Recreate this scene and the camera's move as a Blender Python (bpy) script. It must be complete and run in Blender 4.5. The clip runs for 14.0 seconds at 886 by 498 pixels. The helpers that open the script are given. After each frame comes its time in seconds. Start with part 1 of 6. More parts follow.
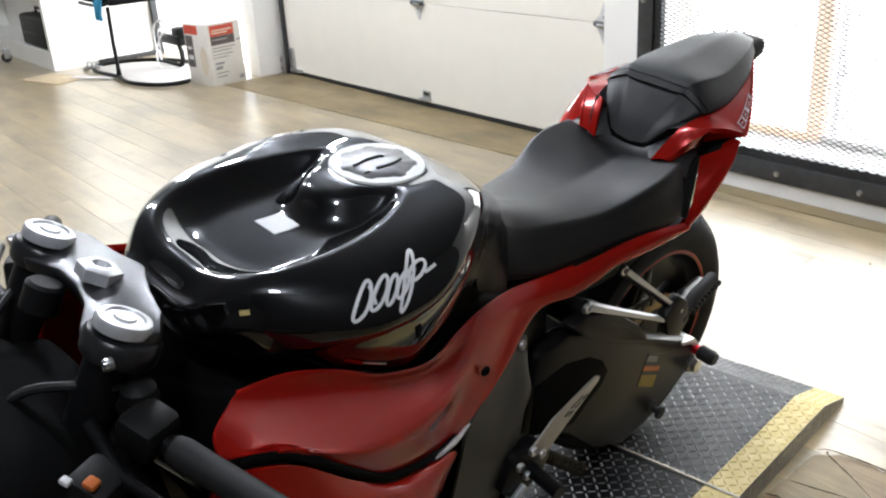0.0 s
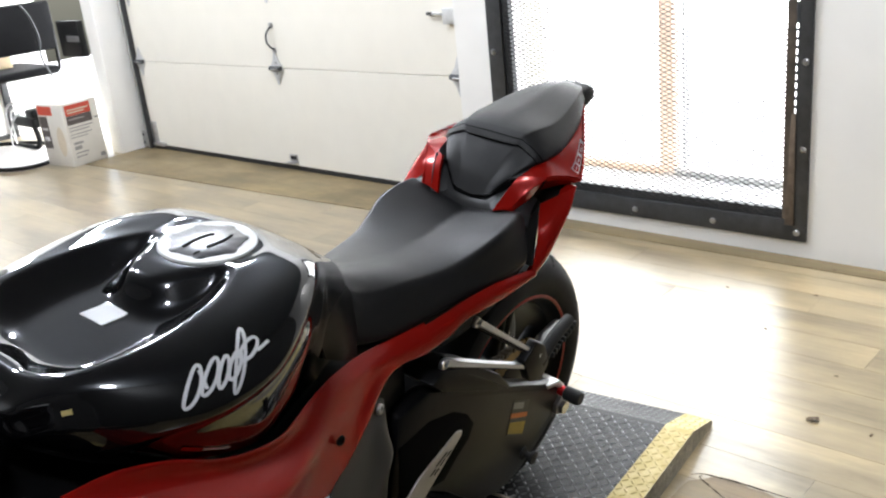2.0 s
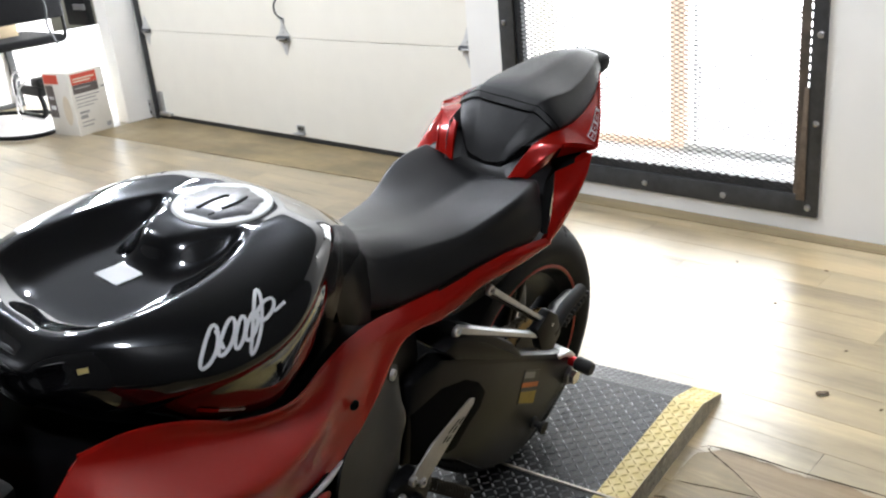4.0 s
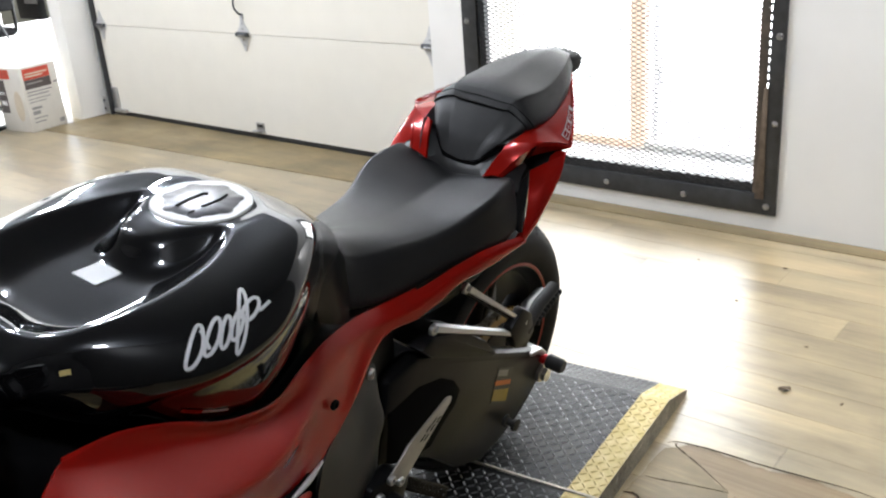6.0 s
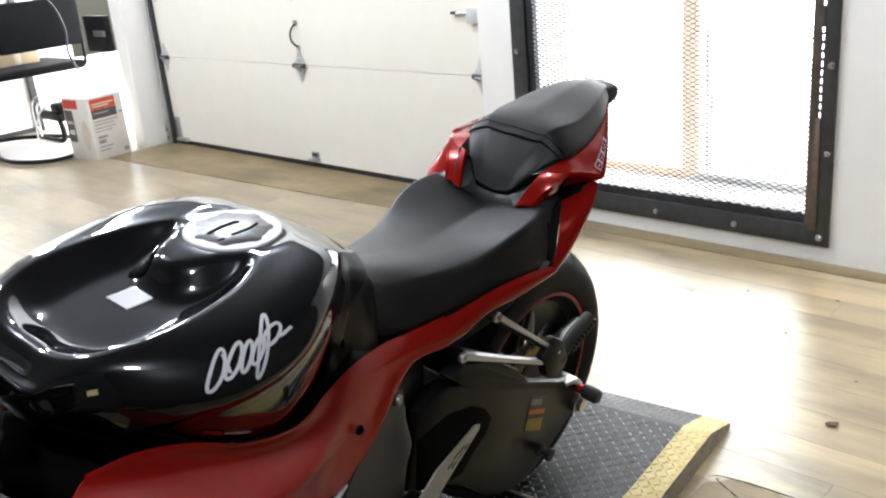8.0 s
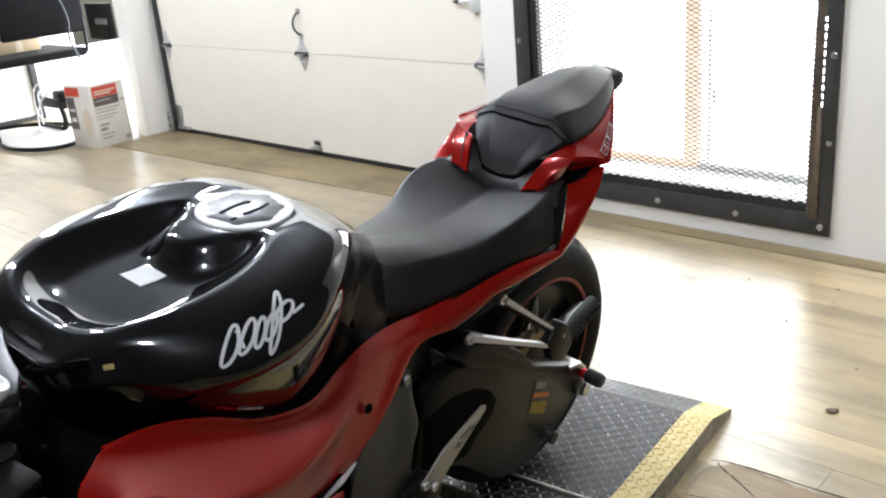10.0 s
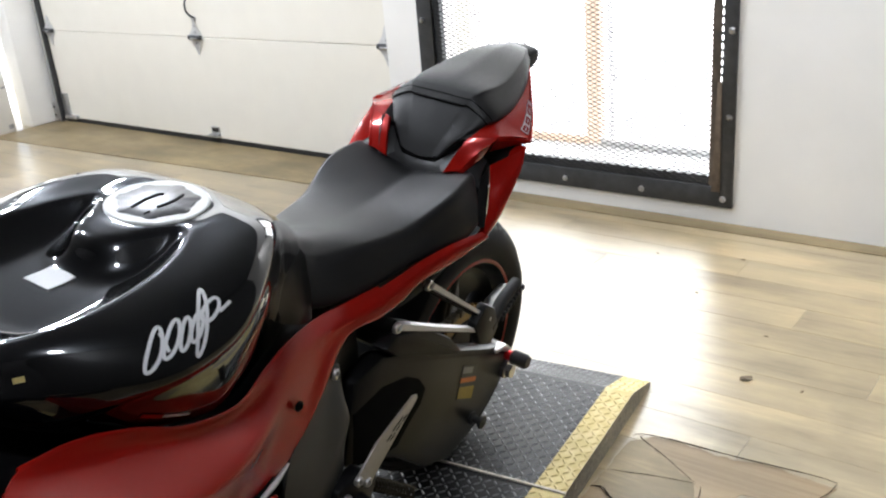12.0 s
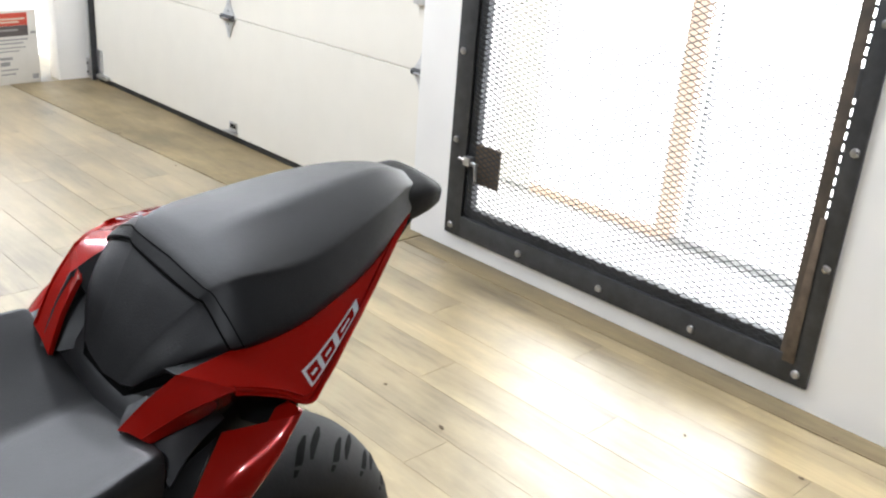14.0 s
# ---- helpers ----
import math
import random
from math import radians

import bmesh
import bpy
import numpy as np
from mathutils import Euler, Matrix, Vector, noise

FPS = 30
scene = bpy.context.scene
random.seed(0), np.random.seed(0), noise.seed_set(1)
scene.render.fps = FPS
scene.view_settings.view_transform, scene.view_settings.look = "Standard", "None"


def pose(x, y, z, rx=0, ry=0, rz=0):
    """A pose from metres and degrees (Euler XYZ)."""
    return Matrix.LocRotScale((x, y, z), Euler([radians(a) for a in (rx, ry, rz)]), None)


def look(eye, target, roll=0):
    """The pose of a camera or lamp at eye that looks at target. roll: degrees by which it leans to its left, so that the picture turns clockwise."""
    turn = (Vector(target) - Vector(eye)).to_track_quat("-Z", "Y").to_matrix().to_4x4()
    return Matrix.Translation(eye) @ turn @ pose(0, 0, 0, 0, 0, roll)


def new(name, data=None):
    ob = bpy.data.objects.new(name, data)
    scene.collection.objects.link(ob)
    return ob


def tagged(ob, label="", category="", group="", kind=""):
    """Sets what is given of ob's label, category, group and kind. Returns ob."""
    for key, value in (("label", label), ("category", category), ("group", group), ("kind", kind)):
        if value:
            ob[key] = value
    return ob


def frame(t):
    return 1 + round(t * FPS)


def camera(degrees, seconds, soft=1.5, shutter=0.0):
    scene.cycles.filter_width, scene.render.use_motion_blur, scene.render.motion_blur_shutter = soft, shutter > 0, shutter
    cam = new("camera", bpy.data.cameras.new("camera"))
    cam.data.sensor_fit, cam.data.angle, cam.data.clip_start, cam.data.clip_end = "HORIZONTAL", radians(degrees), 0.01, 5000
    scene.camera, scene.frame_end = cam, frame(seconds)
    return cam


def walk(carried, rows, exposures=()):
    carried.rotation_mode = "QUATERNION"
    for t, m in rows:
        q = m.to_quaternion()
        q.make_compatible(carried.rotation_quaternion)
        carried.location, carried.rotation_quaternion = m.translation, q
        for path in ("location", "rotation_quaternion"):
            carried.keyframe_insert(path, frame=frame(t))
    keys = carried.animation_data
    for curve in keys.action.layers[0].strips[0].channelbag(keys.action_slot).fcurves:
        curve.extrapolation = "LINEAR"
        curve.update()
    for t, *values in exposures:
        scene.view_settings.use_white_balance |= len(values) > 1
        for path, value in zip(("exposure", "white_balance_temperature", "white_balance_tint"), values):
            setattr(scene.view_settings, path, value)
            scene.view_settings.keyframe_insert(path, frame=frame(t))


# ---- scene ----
cam = camera(51.3, 14.0, soft=2.2)
PATH = [
    (0, (0.298, 0.087, 1.333), (-1.139, 1.245, 0.562), -3.3),
    (0.5, (0.305, 0.117, 1.335), (-1.067, 1.367, 0.59), -4.4),
    (1, (0.324, 0.135, 1.339), (-1.01, 1.449, 0.635), -5.8),
    (1.5, (0.336, 0.149, 1.342), (-0.958, 1.508, 0.65), -6.5),
    (2, (0.345, 0.144, 1.342), (-0.953, 1.504, 0.661), -6.0),
    (2.5, (0.346, 0.135, 1.337), (-0.96, 1.482, 0.643), -5.2),
    (3, (0.342, 0.135, 1.333), (-0.962, 1.477, 0.628), -5.5),
    (5.5, (0.301, 0.138, 1.316), (-0.956, 1.496, 0.557), -4.3),
    (6, (0.297, 0.114, 1.327), (-0.924, 1.515, 0.586), -4.5),
    (6.5, (0.303, 0.096, 1.326), (-0.915, 1.503, 0.593), -6.7),
    (7, (0.325, 0.115, 1.334), (-0.941, 1.498, 0.639), -5.8),
    (7.5, (0.341, 0.136, 1.333), (-0.975, 1.476, 0.649), -5.8),
    (8, (0.347, 0.132, 1.332), (-0.981, 1.467, 0.658), -5.3),
    (10.5, (0.349, 0.107, 1.323), (-0.965, 1.442, 0.624), -4.8),
    (11, (0.329, 0.111, 1.319), (-0.927, 1.491, 0.599), -4.8),
    (11.5, (0.301, 0.11, 1.305), (-0.856, 1.55, 0.537), -6.5),
    (12, (0.288, 0.118, 1.315), (-0.865, 1.573, 0.571), -4.9),
    (12.2, (0.277, 0.202, 1.297), (-0.932, 1.602, 0.537), -5.2),
    (12.3, (0.275, 0.263, 1.292), (-0.983, 1.623, 0.538), -4.7),
    (12.5, (0.291, 0.405, 1.309), (-1.008, 1.755, 0.609), -2.7),
    (12.7, (0.294, 0.527, 1.33), (-0.99, 1.942, 0.737), 1.7),
    (13, (0.252, 0.619, 1.322), (-1.11, 1.954, 0.717), 2.5),
    (13.2, (0.177, 0.685, 1.305), (-1.235, 1.938, 0.644), 2.7),
    (13.5, (0.065, 0.812, 1.313), (-1.24, 2.166, 0.631), 7.9),
    (14, (-0.016, 1.072, 1.29), (-1.332, 2.382, 0.547), 4.5),
]
walk(cam, [(t, look(eye, target, roll)) for t, eye, target, roll in PATH], ((0.0, 0.2), (12.2, 0.2), (13.0, 0.25), (14.0, 0.28)))

# ---------------------------------------------------------------- world and light
WORLD = bpy.data.worlds.new("world")
scene.world = WORLD
WORLD.use_nodes = True
sky = WORLD.node_tree.nodes.new("ShaderNodeTexSky")
sky.sky_type, sky.sun_disc = "NISHITA", False
sky.sun_elevation, sky.sun_rotation = radians(75), radians(180)
WORLD.node_tree.links.new(sky.outputs[0], WORLD.node_tree.nodes["Background"].inputs[0])
WORLD.node_tree.nodes["Background"].inputs[1].default_value = 0.12


def area_lamp(name, m, sx, sy, watts, colour, shape="RECTANGLE", spread=180):
    data = bpy.data.lights.new(name, "AREA")
    data.shape, data.size, data.size_y, data.energy, data.color = shape, sx, sy, watts, colour
    data.spread = radians(spread)
    ob = new(name, data)
    ob.matrix_world = m
    return ob


# rows of round ceiling lamps; the last, behind the camera, is added fill
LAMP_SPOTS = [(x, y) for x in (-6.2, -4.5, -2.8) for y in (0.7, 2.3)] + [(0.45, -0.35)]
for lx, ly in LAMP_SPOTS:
    bulb = bpy.data.lights.new("ceiling_and_fill_light", "POINT")
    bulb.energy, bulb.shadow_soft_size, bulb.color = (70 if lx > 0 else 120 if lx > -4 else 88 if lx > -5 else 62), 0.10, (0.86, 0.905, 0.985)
    new("ceiling_and_fill_light", bulb).matrix_world = Matrix.Translation((lx, ly, 2.85))
# narrow fill lamp added to brighten the wall and floor by the gate
area_lamp("ceiling_and_fill_light", look((-0.3, 3.1, 3.03), (-0.3, 3.1, 0)), 0.22, 0.22, 19, (0.94, 0.96, 1.0), "DISK", 74)
SUN = bpy.data.lights.new("sun", "SUN")
SUN.energy, SUN.angle, SUN.color = 1.4, radians(15), (1.0, 0.98, 0.95)
new("sun", SUN).matrix_world = look((0, -20, 75), (0, 0, 0))
# sky light in the entrance's glazing
area_lamp("entrance_daylight", look((-6.45, 3.9, 1.25), (-5.6, 0, 0.6)), 1.1, 2.1, 28, (0.96, 0.985, 1.0))

# ---------------------------------------------------------------- helpers


def mesh_of(bm, name, smooth=True):
    bmesh.ops.recalc_face_normals(bm, faces=bm.faces)
    me = bpy.data.meshes.new(name)
    bm.to_mesh(me)
    bm.free()
    if smooth:
        me.shade_smooth()
        me.set_sharp_from_angle(angle=radians(38))
    return me


def part(name, bm, material, parent=None, label="", m=None):
    ob = new(name, mesh_of(bm, name))
    ob.data.materials.append(material)
    ob.parent = parent
    if m is not None:
        ob.matrix_basis = m
    if label:
        ob["label"] = label
    return ob


def thing(name, m, label, category, group="", kind=""):
    ob = new(name)
    ob.empty_display_size = 0.05
    ob.matrix_basis = m
    return tagged(ob, label, category, group, kind)


def box(x0, y0, z0, x1, y1, z1, bevel=0.0, bm=None, segments=2):
    out = bm or bmesh.new()
    r = bmesh.ops.create_cube(out, size=1.0, matrix=Matrix.Translation(((x0 + x1) / 2, (y0 + y1) / 2, (z0 + z1) / 2)) @ Matrix.Diagonal((abs(x1 - x0), abs(y1 - y0), abs(z1 - z0), 1)))
    if bevel:
        edges = list({e for v in r["verts"] for e in v.link_edges})
        bmesh.ops.bevel(out, geom=edges, offset=bevel, segments=segments, affect="EDGES", profile=0.5)
    return out


def tube(points, radius, sides=10, bm=None, closed=False):
    """A round bar through the points; radius one number or one a point."""
    out = bm or bmesh.new()
    pts = [Vector(p) for p in points]
    n = len(pts)
    rad = radius if hasattr(radius, "__len__") else [radius] * n
    rings, ref = [], None
    for i, p in enumerate(pts):
        a = pts[i - 1] if i or closed else p
        b = pts[(i + 1) % n] if i < n - 1 or closed else p
        d = (b - a).normalized()
        if ref is None:
            ref = d.orthogonal().normalized()
        ref = (ref - d * ref.dot(d)).normalized()
        side = d.cross(ref)
        rings.append([out.verts.new(p + rad[i] * (math.cos(k * math.tau / sides) * ref + math.sin(k * math.tau / sides) * side)) for k in range(sides)])
    for i in range(n if closed else n - 1):
        a, b = rings[i], rings[(i + 1) % n]
        for k in range(sides):
            out.faces.new((a[k], a[(k + 1) % sides], b[(k + 1) % sides], b[k]))
    if not closed:
        out.faces.new(rings[0][::-1])
        out.faces.new(rings[-1])
    return out


def lathe(profile, m, segments=48, bm=None, closed=False):
    """Turn (radius, height) pairs round the z axis of m."""
    out = bm or bmesh.new()
    rings = []
    for r, h in profile:
        rings.append([out.verts.new(m @ Vector((r * math.cos(k * math.tau / segments), r * math.sin(k * math.tau / segments), h))) for k in range(segments)])
    n = len(rings)
    for i in range(n if closed else n - 1):
        a, b = rings[i], rings[(i + 1) % n]
        for k in range(segments):
            out.faces.new((a[k], a[(k + 1) % segments], b[(k + 1) % segments], b[k]))
    if not closed:
        out.faces.new(rings[0][::-1])
        out.faces.new(rings[-1])
    return out


def sheet(grid, thickness=0.0, bm=None, caps=False, wrap=False):
    """A skin over a grid of points (rows of equal length)."""
    out = bm or bmesh.new()
    vs = [[out.verts.new(p) for p in row] for row in grid]
    faces = []
    for a, b in zip(vs, vs[1:]):
        for k in range(len(a) if wrap else len(a) - 1):
            j = (k + 1) % len(a)
            faces.append(out.faces.new((a[k], a[j], b[j], b[k])))
    if caps:
        out.faces.new(vs[0][::-1])
        out.faces.new(vs[-1])
    if thickness:
        bmesh.ops.recalc_face_normals(out, faces=faces)
        bmesh.ops.solidify(out, geom=faces, thickness=thickness)
    return out


def curve(stations, x):
    """Smooth value at x through (x, value, ...) stations (monotone cubic)."""
    xs = np.array([s[0] for s in stations], float)
    out = []
    for c in range(1, len(stations[0])):
        ys = np.array([s[c] for s in stations], float)
        d = np.diff(ys) / np.diff(xs)
        m = np.zeros(len(xs))
        m[0], m[-1] = d[0], d[-1]
        for i in range(1, len(xs) - 1):
            m[i] = 0 if d[i - 1] * d[i] <= 0 else 2 * d[i - 1] * d[i] / (d[i - 1] + d[i])
        i = int(np.clip(np.searchsorted(xs, x) - 1, 0, len(xs) - 2))
        h = xs[i + 1] - xs[i]
        t = min(max((x - xs[i]) / h, 0), 1)
        out.append(float((1 + 2 * t) * (1 - t) ** 2 * ys[i] + t * (1 - t) ** 2 * h * m[i] + t * t * (3 - 2 * t) * ys[i + 1] + t * t * (t - 1) * h * m[i + 1]))
    return out[0] if len(out) == 1 else out


def smooth(a, b, x):
    t = min(max((x - a) / (b - a), 0), 1)
    return t * t * (3 - 2 * t)


def loft_body(stations, n=40, sides=40, power=2.6):
    """A closed body along y: stations of y, half width, top, bottom."""
    grid = []
    for i in range(n):
        y = stations[0][0] + (stations[-1][0] - stations[0][0]) * i / (n - 1)
        hw, top, bot = curve(stations, y)
        row = []
        for k in range(sides):
            a = k * math.tau / sides
            c, s = math.cos(a), math.sin(a)
            row.append((hw * math.copysign(abs(c) ** (2 / power), c), y, (top + bot) / 2 + (top - bot) / 2 * math.copysign(abs(s) ** (2 / power), s)))
        grid.append(row)
    return sheet(grid, caps=True, wrap=True)


def plate_z(outline, z0, z1, bevel):
    """A flat piece cut to an outline of (x, y), from z0 to z1."""
    out = bmesh.new()
    face = out.faces.new([out.verts.new((x, y, z0)) for x, y in outline])
    ext = bmesh.ops.extrude_face_region(out, geom=[face])
    bmesh.ops.translate(out, verts=[g for g in ext["geom"] if isinstance(g, bmesh.types.BMVert)], vec=(0, 0, z1 - z0))
    bmesh.ops.recalc_face_normals(out, faces=out.faces)
    bmesh.ops.bevel(out, geom=list(out.edges), offset=bevel, segments=2, affect="EDGES", profile=0.5)
    return out


def box_at(m, sx, sy, sz, bevel=0.002):
    out = box(-sx / 2, -sy / 2, -sz / 2, sx / 2, sy / 2, sz / 2, bevel)
    for v in out.verts:
        v.co = m @ v.co
    return out


def spline(points, n):
    """n points on a smooth line through the points."""
    p = [np.array(q, float) for q in points]
    if len(p) == 2:
        return [p[0] + (p[1] - p[0]) * k / (n - 1) for k in range(n)]
    p = [2 * p[0] - p[1]] + p + [2 * p[-1] - p[-2]]
    out = []
    for k in range(n):
        u = k / (n - 1) * (len(p) - 3)
        i = min(int(u), len(p) - 4)
        t = u - i
        a, b, c, d = p[i:i + 4]
        out.append(0.5 * (2 * b + (c - a) * t + (2 * a - 5 * b + 4 * c - d) * t * t + (3 * b - a - 3 * c + d) * t ** 3))
    return out


def bolt(r, h, m, bm=None, socket=0.5):
    """A round bolt head with a hollow in it, its axis along z of m."""
    return lathe([(r, 0), (r, h * 0.7), (r * 0.85, h), (r * socket, h), (r * socket * 0.95, h * 0.4), (0.0005, h * 0.4)], m, 14, bm)


SIDEWAYS = pose(0, 0, 0, 0, 90, 0)


def at(x, y, z):
    return Matrix.Translation((x, y, z))


# ---------------------------------------------------------------- materials


def material(name, colour, rough=0.5, metal=0.0, coat=0.0, grain=0.0, scale=40.0, bump=0.0, bump_scale=200.0, spec=0.5, tint=None):
    mat = bpy.data.materials.new(name)
    mat.use_nodes = True
    nt = mat.node_tree
    b = nt.nodes["Principled BSDF"]
    b.inputs["Roughness"].default_value, b.inputs["Metallic"].default_value = rough, metal
    b.inputs["Specular IOR Level"].default_value = spec
    b.inputs["Coat Weight"].default_value, b.inputs["Coat Roughness"].default_value = coat, 0.03
    b.inputs["Base Color"].default_value = (*colour, 1)
    co = nt.nodes.new("ShaderNodeTexCoord")
    if grain:
        n = nt.nodes.new("ShaderNodeTexNoise")
        n.inputs["Scale"].default_value, n.inputs["Detail"].default_value = scale, 6
        nt.links.new(co.outputs["Object"], n.inputs["Vector"])
        big = nt.nodes.new("ShaderNodeTexNoise")
        big.inputs["Scale"].default_value, big.inputs["Detail"].default_value = scale * 0.12, 3
        nt.links.new(co.outputs["Object"], big.inputs["Vector"])
        add = nt.nodes.new("ShaderNodeMath")
        add.operation = "ADD"
        nt.links.new(n.outputs[0], add.inputs[0])
        nt.links.new(big.outputs[0], add.inputs[1])
        ramp = nt.nodes.new("ShaderNodeMapRange")
        ramp.inputs[1].default_value, ramp.inputs[2].default_value = 0.6, 1.4
        nt.links.new(add.outputs[0], ramp.inputs[0])
        mix = nt.nodes.new("ShaderNodeMix")
        mix.data_type = "RGBA"
        lo = tuple(c * (1 - grain) for c in colour)
        hi = tint or tuple(min(1, c * (1 + grain)) for c in colour)
        mix.inputs[6].default_value, mix.inputs[7].default_value = (*lo, 1), (*hi, 1)
        nt.links.new(ramp.outputs[0], mix.inputs[0])
        nt.links.new(mix.outputs[2], b.inputs["Base Color"])
        rr = nt.nodes.new("ShaderNodeMapRange")
        rr.inputs[3].default_value, rr.inputs[4].default_value = rough * 0.8, min(1, rough * 1.25)
        nt.links.new(big.outputs[0], rr.inputs[0])
        nt.links.new(rr.outputs[0], b.inputs["Roughness"])
    if bump:
        n = nt.nodes.new("ShaderNodeTexNoise")
        n.inputs["Scale"].default_value, n.inputs["Detail"].default_value = bump_scale, 4
        nt.links.new(co.outputs["Object"], n.inputs["Vector"])
        bp = nt.nodes.new("ShaderNodeBump")
        bp.inputs["Strength"].default_value, bp.inputs["Distance"].default_value = bump, 0.002
        nt.links.new(n.outputs[0], bp.inputs["Height"])
        nt.links.new(bp.outputs[0], b.inputs["Normal"])
    return mat


def glow(name, colour, strength):
    mat = bpy.data.materials.new(name)
    mat.use_nodes = True
    nt = mat.node_tree
    e = nt.nodes.new("ShaderNodeEmission")
    e.inputs[0].default_value, e.inputs[1].default_value = (*colour, 1), strength
    nt.links.new(e.outputs[0], nt.nodes["Material Output"].inputs[0])
    return mat


WHITE_WALL = material("white_wall_paint", (0.84, 0.825, 0.79), 0.55, grain=0.04, scale=6, bump=0.15, bump_scale=120)
DOOR_WHITE = material("garage_door_paint", (0.80, 0.766, 0.68), 0.4, grain=0.03, scale=8, bump=0.05)
STEEL_DARK = material("dark_steel", (0.055, 0.057, 0.06), 0.45, 0.4, grain=0.35, scale=30)
WORN_STEEL = material("worn_dark_steel", (0.085, 0.076, 0.068), 0.6, 0.2, grain=0.5, scale=25, tint=(0.15, 0.115, 0.085))
ZINC = material("zinc_steel", (0.5, 0.5, 0.5), 0.35, 0.9, grain=0.25, scale=60)
GALVANISED = material("galvanised_steel", (0.6, 0.6, 0.59), 0.5, 0.25, grain=0.15, scale=70)
BLACK_GLOSS = material("black_gloss_paint", (0.003, 0.003, 0.0034), 0.07, coat=0.6, spec=0.5, grain=0.2, scale=25)
RED = material("metallic_red_paint", (0.37, 0.009, 0.005), 0.2, 0.14, coat=0.3, spec=0.1)
SEAT_VINYL = material("black_seat_vinyl", (0.009, 0.009, 0.0095), 0.47, grain=0.25, scale=80, bump=0.2, bump_scale=700, spec=0.56)
for sheen_name, sheen_value in (("Sheen Weight", 0.06), ("Sheen Roughness", 0.4)):
    SEAT_VINYL.node_tree.nodes["Principled BSDF"].inputs[sheen_name].default_value = sheen_value
BLACK_PLASTIC = material("black_plastic", (0.006, 0.006, 0.006), 0.55, grain=0.2, scale=50, bump=0.2, bump_scale=700, spec=0.25)
BLACK_SATIN = material("satin_black_metal", (0.005, 0.005, 0.0055), 0.42, 0.0, grain=0.2, scale=50, spec=0.2)
SWINGARM = material("grey_black_swingarm_paint", (0.0065, 0.0065, 0.007), 0.36, 0.05, grain=0.15, scale=60, spec=0.2)
RUBBER = material("tyre_rubber", (0.011, 0.011, 0.0115), 0.7, grain=0.25, scale=60, bump=0.15, spec=0.3)
ALU = material("brushed_aluminium", (0.68, 0.69, 0.71), 0.36, 0.5, grain=0.12, scale=120)
PLATE = material("black_tread_plate", (0.010, 0.010, 0.0105), 0.40, 0.0, grain=0.4, scale=40, spec=0.3)
# worn lugs, paler than their plate so the colour holds their highlights
LUG = material("highlit_worn_lugs", (0.30, 0.302, 0.306), 0.30, 0.75, grain=0.45, scale=60)
YELLOW = material("yellow_paint", (0.66, 0.49, 0.13), 0.5, grain=0.3, scale=40, tint=(0.74, 0.62, 0.30))
CAP_GREY = material("grey_cap_metal", (0.16, 0.16, 0.165), 0.38, 0.6, grain=0.2, scale=90)
CAP_RING = material("pale_cap_ring", (0.86, 0.86, 0.85), 0.5, 0.0, grain=0.06, scale=90)
RUBBER_BLACK = material("black_rubber", (0.012, 0.012, 0.012), 0.6, grain=0.2, scale=90)
BOLT = material("bright_bolt_steel", (0.55, 0.55, 0.56), 0.28, 1.0, grain=0.2, scale=150)
LABEL_WHITE = material("white_print", (0.88, 0.88, 0.88), 0.5, grain=0.04, scale=60)
LABEL_DARK = material("dark_print", (0.05, 0.05, 0.045), 0.45, grain=0.2, scale=90)
LABEL_ORANGE = material("orange_print", (0.62, 0.16, 0.03), 0.45, grain=0.1, scale=90)
LABEL_YELLOW = material("yellow_print", (0.34, 0.24, 0.03), 0.45, grain=0.3, scale=120)
LABEL_GREY = material("grey_print", (0.25, 0.25, 0.25), 0.45, grain=0.2, scale=120)
NOSE_BLACK = material("black_moulding", (0.003, 0.003, 0.0032), 0.3, spec=0.12, grain=0.2, scale=60)
# matt black; also the painted shade of slots, holes, gaps and openings
SHADOW_BLACK = material("matt_and_shadow_black", (0.003, 0.003, 0.003), 0.8, spec=0.06)
GROOVE = material("tread_groove", (0.006, 0.006, 0.006), 0.9, spec=0.1)
RED_STRIPE = material("red_rim_stripe", (0.45, 0.03, 0.02), 0.4)
RED_ANODISED = material("red_anodised", (0.5, 0.01, 0.012), 0.3, 0.6)
GOLD = material("gold_anodised", (0.17, 0.105, 0.03), 0.35, 0.8, grain=0.2, scale=80)
CHAIN = material("oily_chain_steel", (0.06, 0.05, 0.035), 0.4, 0.8, grain=0.4, scale=90)
HEEL_ALU = material("bare_alloy", (0.5, 0.485, 0.45), 0.45, 0.6, grain=0.1, scale=90)
YOKE = material("dark_cast_alloy", (0.04, 0.04, 0.042), 0.3, 0.6, grain=0.35, scale=90, bump=0.1, bump_scale=300)
OUTSIDE = glow("overcast_outside", (0.95, 0.98, 1.0), 12.0)

